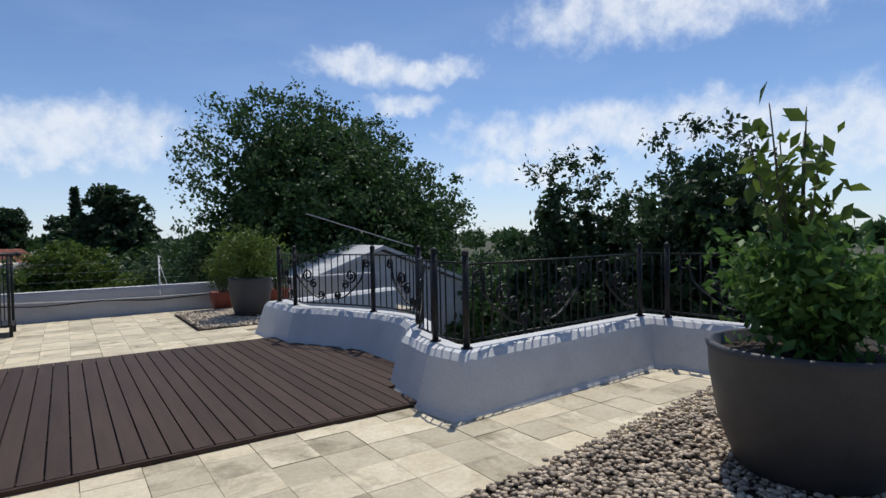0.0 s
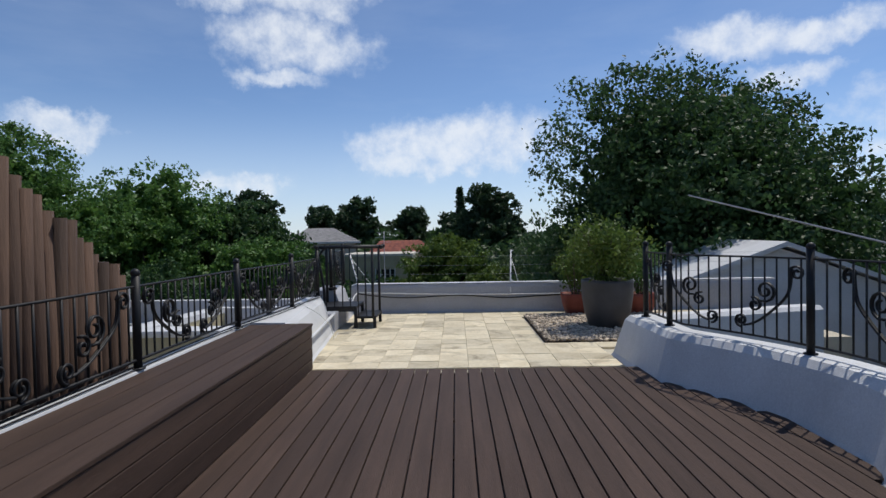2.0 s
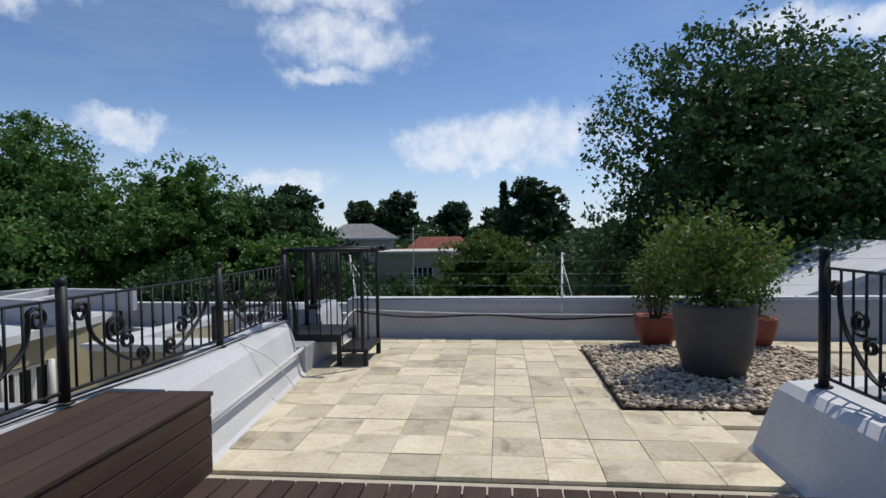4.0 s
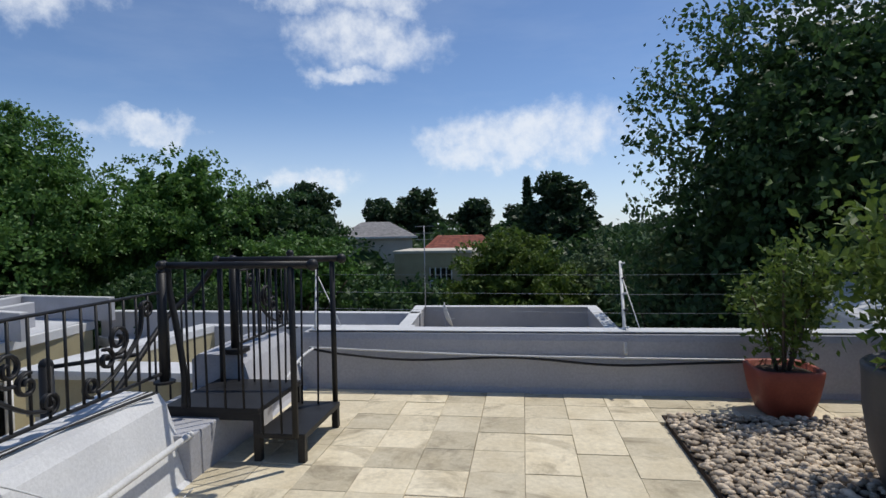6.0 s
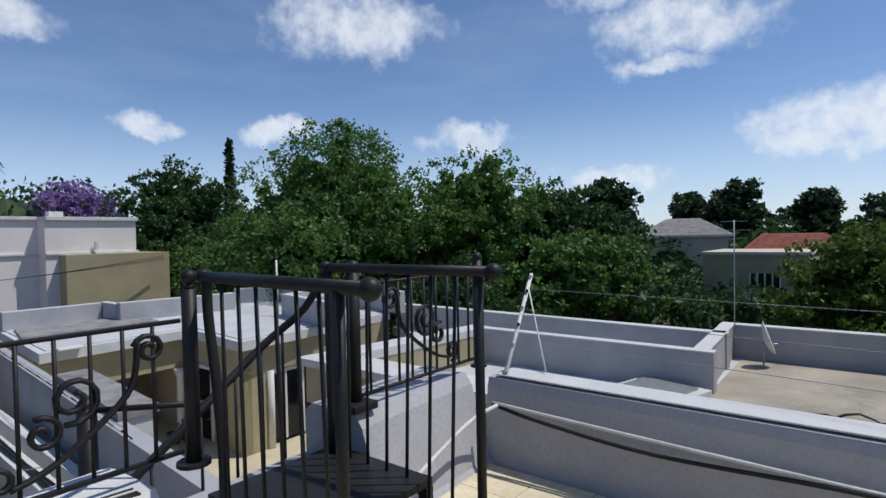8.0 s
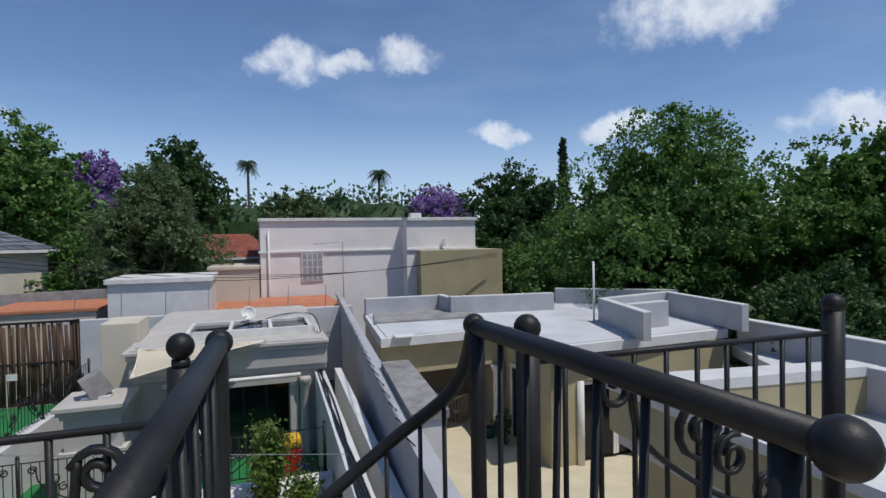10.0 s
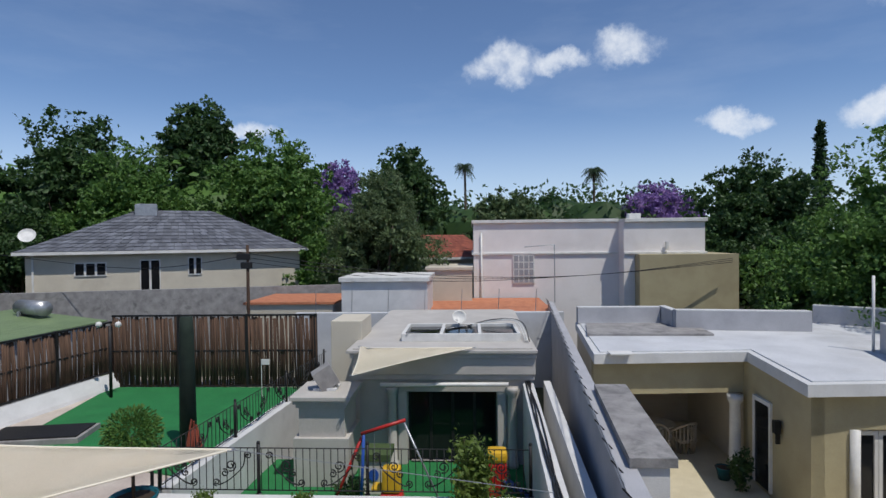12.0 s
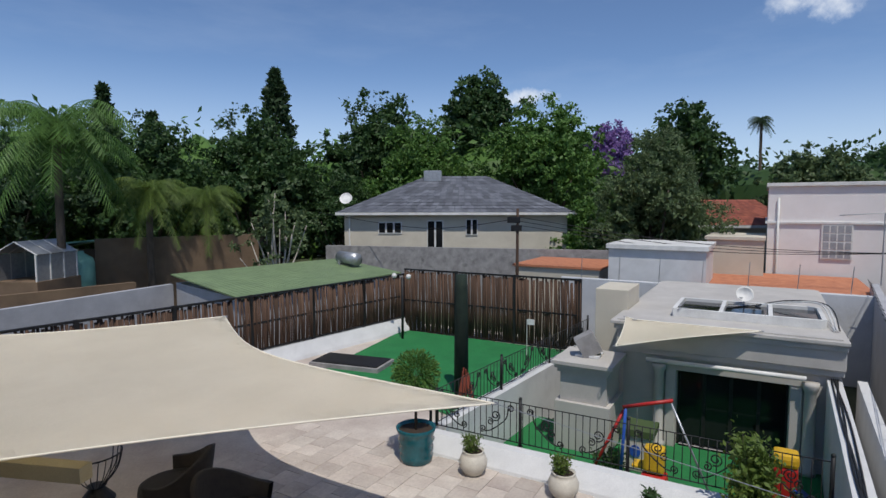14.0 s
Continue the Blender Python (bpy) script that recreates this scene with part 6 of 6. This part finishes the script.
G0 = -4.6
tree("tree", (11.1, 23.5, G0), 12.3, 6.8, LEAF, "large dark green broadleaf tree behind the terrace", 62000, 0.20, 11, 0.22, 22, 0.30, core=0.7)
tree("tree", (12.6, 6.2, G0), 8.6, 3.1, LEAFDARK, "dark narrow-leaved tree close to the terrace", 14000, 0.17, 12, 0.2, 13, 0.18, aspect=2.0, tall=1.3, core=0.5)
tree("tree", (10.7, 8.3, G0), 8.1, 2.4, LEAFDARK, "dark upright tree close to the railing", 10000, 0.16, 13, 0.2, 9, 0.12, aspect=2.0, tall=1.3)
tree("tree", (16.0, 9.5, G0), 7.2, 3.6, LEAF, "dark green tree beside the terrace", 9750, 0.23, 14, 0.2, 10, 0.2)
tree("tree", (13.0, 14.5, G0), 4.8, 3.5, LEAF, "low dark tree below the terrace", 7500, 0.23, 15, 0.15, 9, 0.2)
tree("tree", (15.0, 1.0, G0), 6.6, 3.4, LEAFDARK, "dark bushy tree beyond the side parapet", 7500, 0.21, 16, 0.15, 9, 0.2)
tree("tree", (6.4, 24.5, G0), 6.6, 2.6, LEAFGREY, "thin grey-green tree with bare twigs", 3900, 0.20, 17, 0.2, 7, 0.12, core=0.35)
tree("tree", (-21.4, 29.5, G0), 12.4, 6.4, LEAFMID, "large fresh green tree behind the flat roofs", 40000, 0.22, 21, 0.18, 16, 0.3, core=0.45)
tree("tree", (-17.6, 36.0, G0), 11.6, 4.6, LEAFMID, "green tree with an upright leading shoot", 14000, 0.27, 22, 0.25, 10, 0.25, tall=1.2)
tree("tree", (-15.5, 43.0, G0), 9.4, 6.0, LEAF, "broad dark green tree in the gardens", 12000, 0.34, 23, 0.2, 11, 0.3)
tree("tree", (-10.5, 36.0, G0), 6.2, 4.4, LEAFMID, "rounded green tree in the gardens", 9750, 0.28, 24, 0.15, 9, 0.2)
tree("tree", (-22.5, 46.0, G0), 9.8, 5.5, LEAF, "dark green garden tree", 9750, 0.34, 25, 0.2, 9, 0.3)
tree("tree", (-13.0, 28.5, G0), 5.2, 3.6, LEAF, "low dark tree behind the flat roof", 7500, 0.25, 26, 0.12, 9, 0.2)
tree("tree", (1.0, 36.5, G0), 6.2, 3.6, LEAFLIGHT, "fresh green leafy tree beyond the roof", 11250, 0.25, 27, 0.12, 10, 0.2)
tree("tree", (6.0, 40.0, G0), 5.0, 3.4, LEAFGREY, "grey-green low tree beyond the roof", 6750, 0.26, 28, 0.12, 8, 0.2)
AXES[0] = PLOT_AXES
tree("tree", (-31.5, 31.0, G0), 7.6, 4.8, LEAFMID, "green tree behind the khaki house", 9750, 0.30, 29, 0.15, 9, 0.25)
tree("tree", (-41.0, 33.0, G0), 7.8, 4.6, LEAF, "dark green tree beside the white house", 8250, 0.33, 30, 0.15, 9, 0.25)
tree("tree", (-47.5, 34.5, G0), 13.2, 6.0, LEAF, "broad dark green tree behind the white house", 12000, 0.38, 31, 0.3, 11, 0.3)
tree("tree", (-36.0, 39.0, G0), 10.5, 6.5, LEAF, "dark green tree in the gardens", 10500, 0.38, 32, 0.2, 10, 0.3)
tree("tree", (-36.0, 5.6, G0), 11.2, 4.3, LEAFGREY, "willowy grey-green tree behind the white outbuilding", 20000, 0.22, 41, 0.15, 12, 0.25, aspect=2.6)
tree("tree", (-38.0, 1.2, G0), 7.0, 3.0, LEAFMID, "bright green tree beside the slate house", 7500, 0.25, 42, 0.12, 8, 0.2)
tree("tree", (-56.0, 4.5, G0), 16.0, 5.6, LEAF, "tall dark green tree far behind", 6500, 0.5, 43, 0.3, 10, 0.3)
tree("gum_tree", (-58.0, -16.5, G0), 21.5, 5.6, LEAF, "tall gum tree with open layered crown", 8500, 0.5, 44, 0.48, 10, 0.4, core=0.5)
tree("tree", (-51.5, -6.5, G0), 16.6, 6.6, LEAFMID, "large green tree behind the slate house", 14250, 0.39, 45, 0.25, 12, 0.35)
tree("tree", (-47.0, -17.5, G0), 15.0, 6.8, LEAFMID, "green tree behind the slate roof", 12000, 0.38, 46, 0.2, 11, 0.3)
tree("tree", (-52.0, -26.0, G0), 19.5, 7.5, LEAF, "dark tree in the far garden", 7500, 0.5, 47, 0.25, 11, 0.35)
tree("tree", (-41.0, -22.0, G0), 9.5, 4.6, LEAF, "dark tree beside the slate house", 9000, 0.34, 48, 0.2, 9, 0.25)
tree("tree", (-36.0, -28.0, G0), 15.0, 6.8, LEAF, "dark broad tree beyond the brown wall", 11250, 0.38, 49, 0.2, 11, 0.3)
tree("tree", (-29.0, -32.0, G0), 13.8, 6.8, LEAF, "dense green tree beyond the brown wall", 11250, 0.38, 50, 0.15, 11, 0.3)
tree("tree", (-20.0, -35.0, G0), 12.5, 7.0, LEAFDARK, "dark tree at the edge of the gardens", 10500, 0.38, 51, 0.15, 11, 0.3)
cypress("conifer", (-40.0, -29.0, G0), 19.0, 3.4, LEAFDARK, "tall dark conifer behind the gardens", 5200, 0.55, 52, "conifers")
cypress("conifer", (-31.0, -41.5, G0), 17.2, 2.8, LEAFDARK, "dark pointed conifer behind the gardens", 4200, 0.55, 53, "conifers")
cypress("conifer", (-35.0, -40.5, G0), 15.2, 2.6, LEAFDARK, "dark pointed conifer far behind", 4200, 0.55, 54, "conifers")
cypress("cypress", (-50.5, 41.2, G0), 16.0, 1.1, LEAFDARK, "slim dark cypress far behind the trees", 2600, 0.4, 55, "cypresses")
AXES[0] = TERRACE_AXES
cypress("cypress", (2.4, 84.0, G0), 12.9, 1.5, LEAFDARK, "slim dark cypress on the skyline", 2200, 0.5, 56, "cypresses")
AXES[0] = PLOT_AXES
tree("bare_tree", (-23.6, -12.2, G0), 9.4, 3.2, LEAFGREY, "pale barked tree with white bare branches", 1500, 0.22, 57, 0.2, 14, 0.16, bark=PALEBARK, core=0.05)
palm("palm", (-15.3, -17.6, G0), 10.4, LEAFMID, "tall feather palm beyond the yard walls", 3, 3.7)
palm("palm", (-19.6, -17.4, G0), 7.4, LEAFLIGHT, "feather palm beyond the yard walls", 4, 2.2)
palm("palm", (-23.2, -17.4, G0), 7.2, LEAFLIGHT, "low feather palm beside the brown wall", 5, 2.2)
palm("palm", (-77.0, 27.8, G0), 15.5, LEAFDARK, "tall thin palm on the skyline", 6, 1.7)
palm("palm", (-78.5, 10.6, G0), 16.5, LEAFDARK, "tall thin palm on the skyline", 7, 1.5)
tree("jacaranda", (-75.0, 35.5, G0), 13.5, 6.5, PURPLE, "jacaranda tree covered in purple blossom", 12000, 0.42, 61, 0.3, 10, 0.3)
tree("jacaranda", (-73.0, -5.5, G0), 16.8, 4.5, PURPLE, "jacaranda with purple blossom between trees", 5000, 0.5, 62, 0.4, 9, 0.3)
tree("tree", (-69.0, 15.2, G0), 12.4, 6.0, LEAFGREY, "pale grey-green tree on the skyline", 5000, 0.55, 63, 0.25, 9, 0.3)

AXES[0] = TERRACE_AXES
# round skyline pines and further woods, alike in kind
proto = tree("pine", (-24.7, 74.0, G0), 12.6, 4.6, LEAFDARK, "round-topped dark pine on the skyline", 5200, 0.55, 71, 0.35, 9, 0.3, group="skyline pines")
for x, y, s in ((-17.6, 81.6, 0.86), (-12.2, 82.8, 0.96), (-4.4, 84.0, 0.84), (1.0, 88.0, 0.78), (5.6, 74.5, 1.02), (-40, 70, 0.95), (-58, 58, 1.05), (9.5, 80, 0.7), (-66, 45, 1.0), (-88, 22, 1.05), (-90, 2, 1.1), (-85, -18, 1.15), (-70, -38, 1.15), (-52, -55, 1.1), (-28, -58, 1.1), (-8, -50, 1.0)):
    c = copy_thing(proto, pose(x, y, G0, 0, 0, (x * 37 + y * 11) % 360))
    c.scale = (s * 1.05, s * 1.05, s)


def woods(name, n, r0, r1, h0, h1, size, seed, label, b0, b1, mat, step=0.0):
    """Far woods: a belt of crowns of leaves between two radii and bearings."""
    rs = np.random.RandomState(seed)
    per = 420
    allp = []
    bm = bm_new()
    for k in range(n):
        b = radians(b0 + (b1 - b0) * (k + rs.rand()) / n)
        r = r0 + (r1 - r0) * rs.rand()
        h = h0 + (h1 - h0) * rs.rand()
        w = h * (0.42 + 0.3 * rs.rand())
        c = np.array([-math.sin(b) * r, 10 + math.cos(b) * r, G0 + h * 0.5 + step])
        d = rs.normal(size=(per, 3))
        d /= np.linalg.norm(d, axis=1)[:, None]
        allp.append(c + d * np.array([w, w, h * 0.5]) * (0.8 + 0.3 * rs.rand(per, 1)))
        core_mesh(bm, [(c[0], c[1], c[2], w, h * 0.5)], 0.68)
    me = leaf_mesh(name, np.concatenate(allp), size, mat, seed)
    e = tagged(new(name, me), label, "woods", kind="stuff")
    tagged(new(name, finish(name, bm, mat)), label, "woods", kind="stuff")
    return e


woods("woods", 60, 55, 72, 4.5, 7.0, 0.8, 81, "belt of dark green garden trees beyond the houses", -15, 75, LEAF)
woods("woods", 30, 76, 95, 11.5, 14.5, 0.8, 86, "belt of low green trees behind the white house", 70, 104, LEAF)
woods("woods", 84, 60, 95, 12, 16.5, 0.9, 82, "belt of green trees behind the houses", 100, 200, LEAFMID)
woods("woods", 90, 24, 75, 2.5, 4.6, 0.6, 83, "low dark bushland below the terrace", -130, -12, LEAF)
woods("woods", 90, 120, 420, 5, 8.5, 2.2, 84, "distant dark woods towards the horizon", -130, 30, LEAF)
woods("woods", 60, 30, 46, 2.0, 3.6, 0.45, 85, "garden shrubs between the houses", 5, 62, LEAF)

# ---- pieces of floors and walls ----
BOARD_MESHES = {}
for x, (y0, y1) in boards:
    key = (round(y0, 2), round(y1, 2))
    if key not in BOARD_MESHES:
        BOARD_MESHES[key] = finish("deck_board", boxes([(0, key[0], 0.013, 0.137, key[1], 0.038)], 0.004), DECK)
    ob = new("deck_board", BOARD_MESHES[key])
    ob.parent = deck
    ob.location.x = x

floor = bpy.data.objects["floor"]
rng = random.Random(5)
TILE_MESHES = []
for k in range(6):
    bm = boxes([(0.001, 0.001, -0.03, 0.359 - rng.uniform(0, 0.002), 0.359 - rng.uniform(0, 0.002), rng.uniform(-0.003, 0.003))], 0.0035)
    TILE_MESHES.append(finish("tile", bm, TILE))
spots = []
for i in range(-1, 20):
    for j in range(-14, 36):
        x, y = -0.36 + i * 0.36, 12.74 - (j + 1) * 0.36
        inside = (7.80 < y < 12.6 and (x < 3.5 or (x < 6.8 and y > 9.1 + (x - 3.5) * 0.36)) and not (x > 2.75 and 9.35 < y < 12.0)) or (y < 3.6 and x < 6.95)
        if inside and not (x > 3.3 and 3.0 < y < 8.6):
            spots.append((x, y))
near = [s for s in spots if s[1] > 7.7 or (s[1] > 0.9 and s[0] > 0.6)]
far = [s for s in spots if s not in near]
for x, y in near[:300]:
    ob = new("tile", rng.choice(TILE_MESHES))
    ob.parent = floor
    ob.location = (x, y, 0)
bm = bm_new()
for x, y in far + near[300:]:
    box(bm, x + 0.0015, y + 0.0015, -0.03, x + 0.3585, y + 0.3585, 0)
rest = part("tile_field", bm, TILE, floor)
rest["kind"] = "stuff"

lower = bpy.data.objects["floor_lower"]
PATIO_MESHES = [finish("paver", boxes([(0.003, 0.003, 0.001, 0.447, 0.447, 0.012 + 0.002 * k)], 0.004), PATIO) for k in range(4)]
for i in range(14):
    for j in range(19):
        x, y = -10.7 + i * 0.45 + (0.2 if j % 2 else 0.0), 2.2 + j * 0.45
        if y < 11.9 and x > -10.72 and len([o for o in lower.children]) < 300:
            ob = new("paver", PATIO_MESHES[rng.randrange(4)])
            ob.parent = lower
            ob.location = (x, y, LOW)
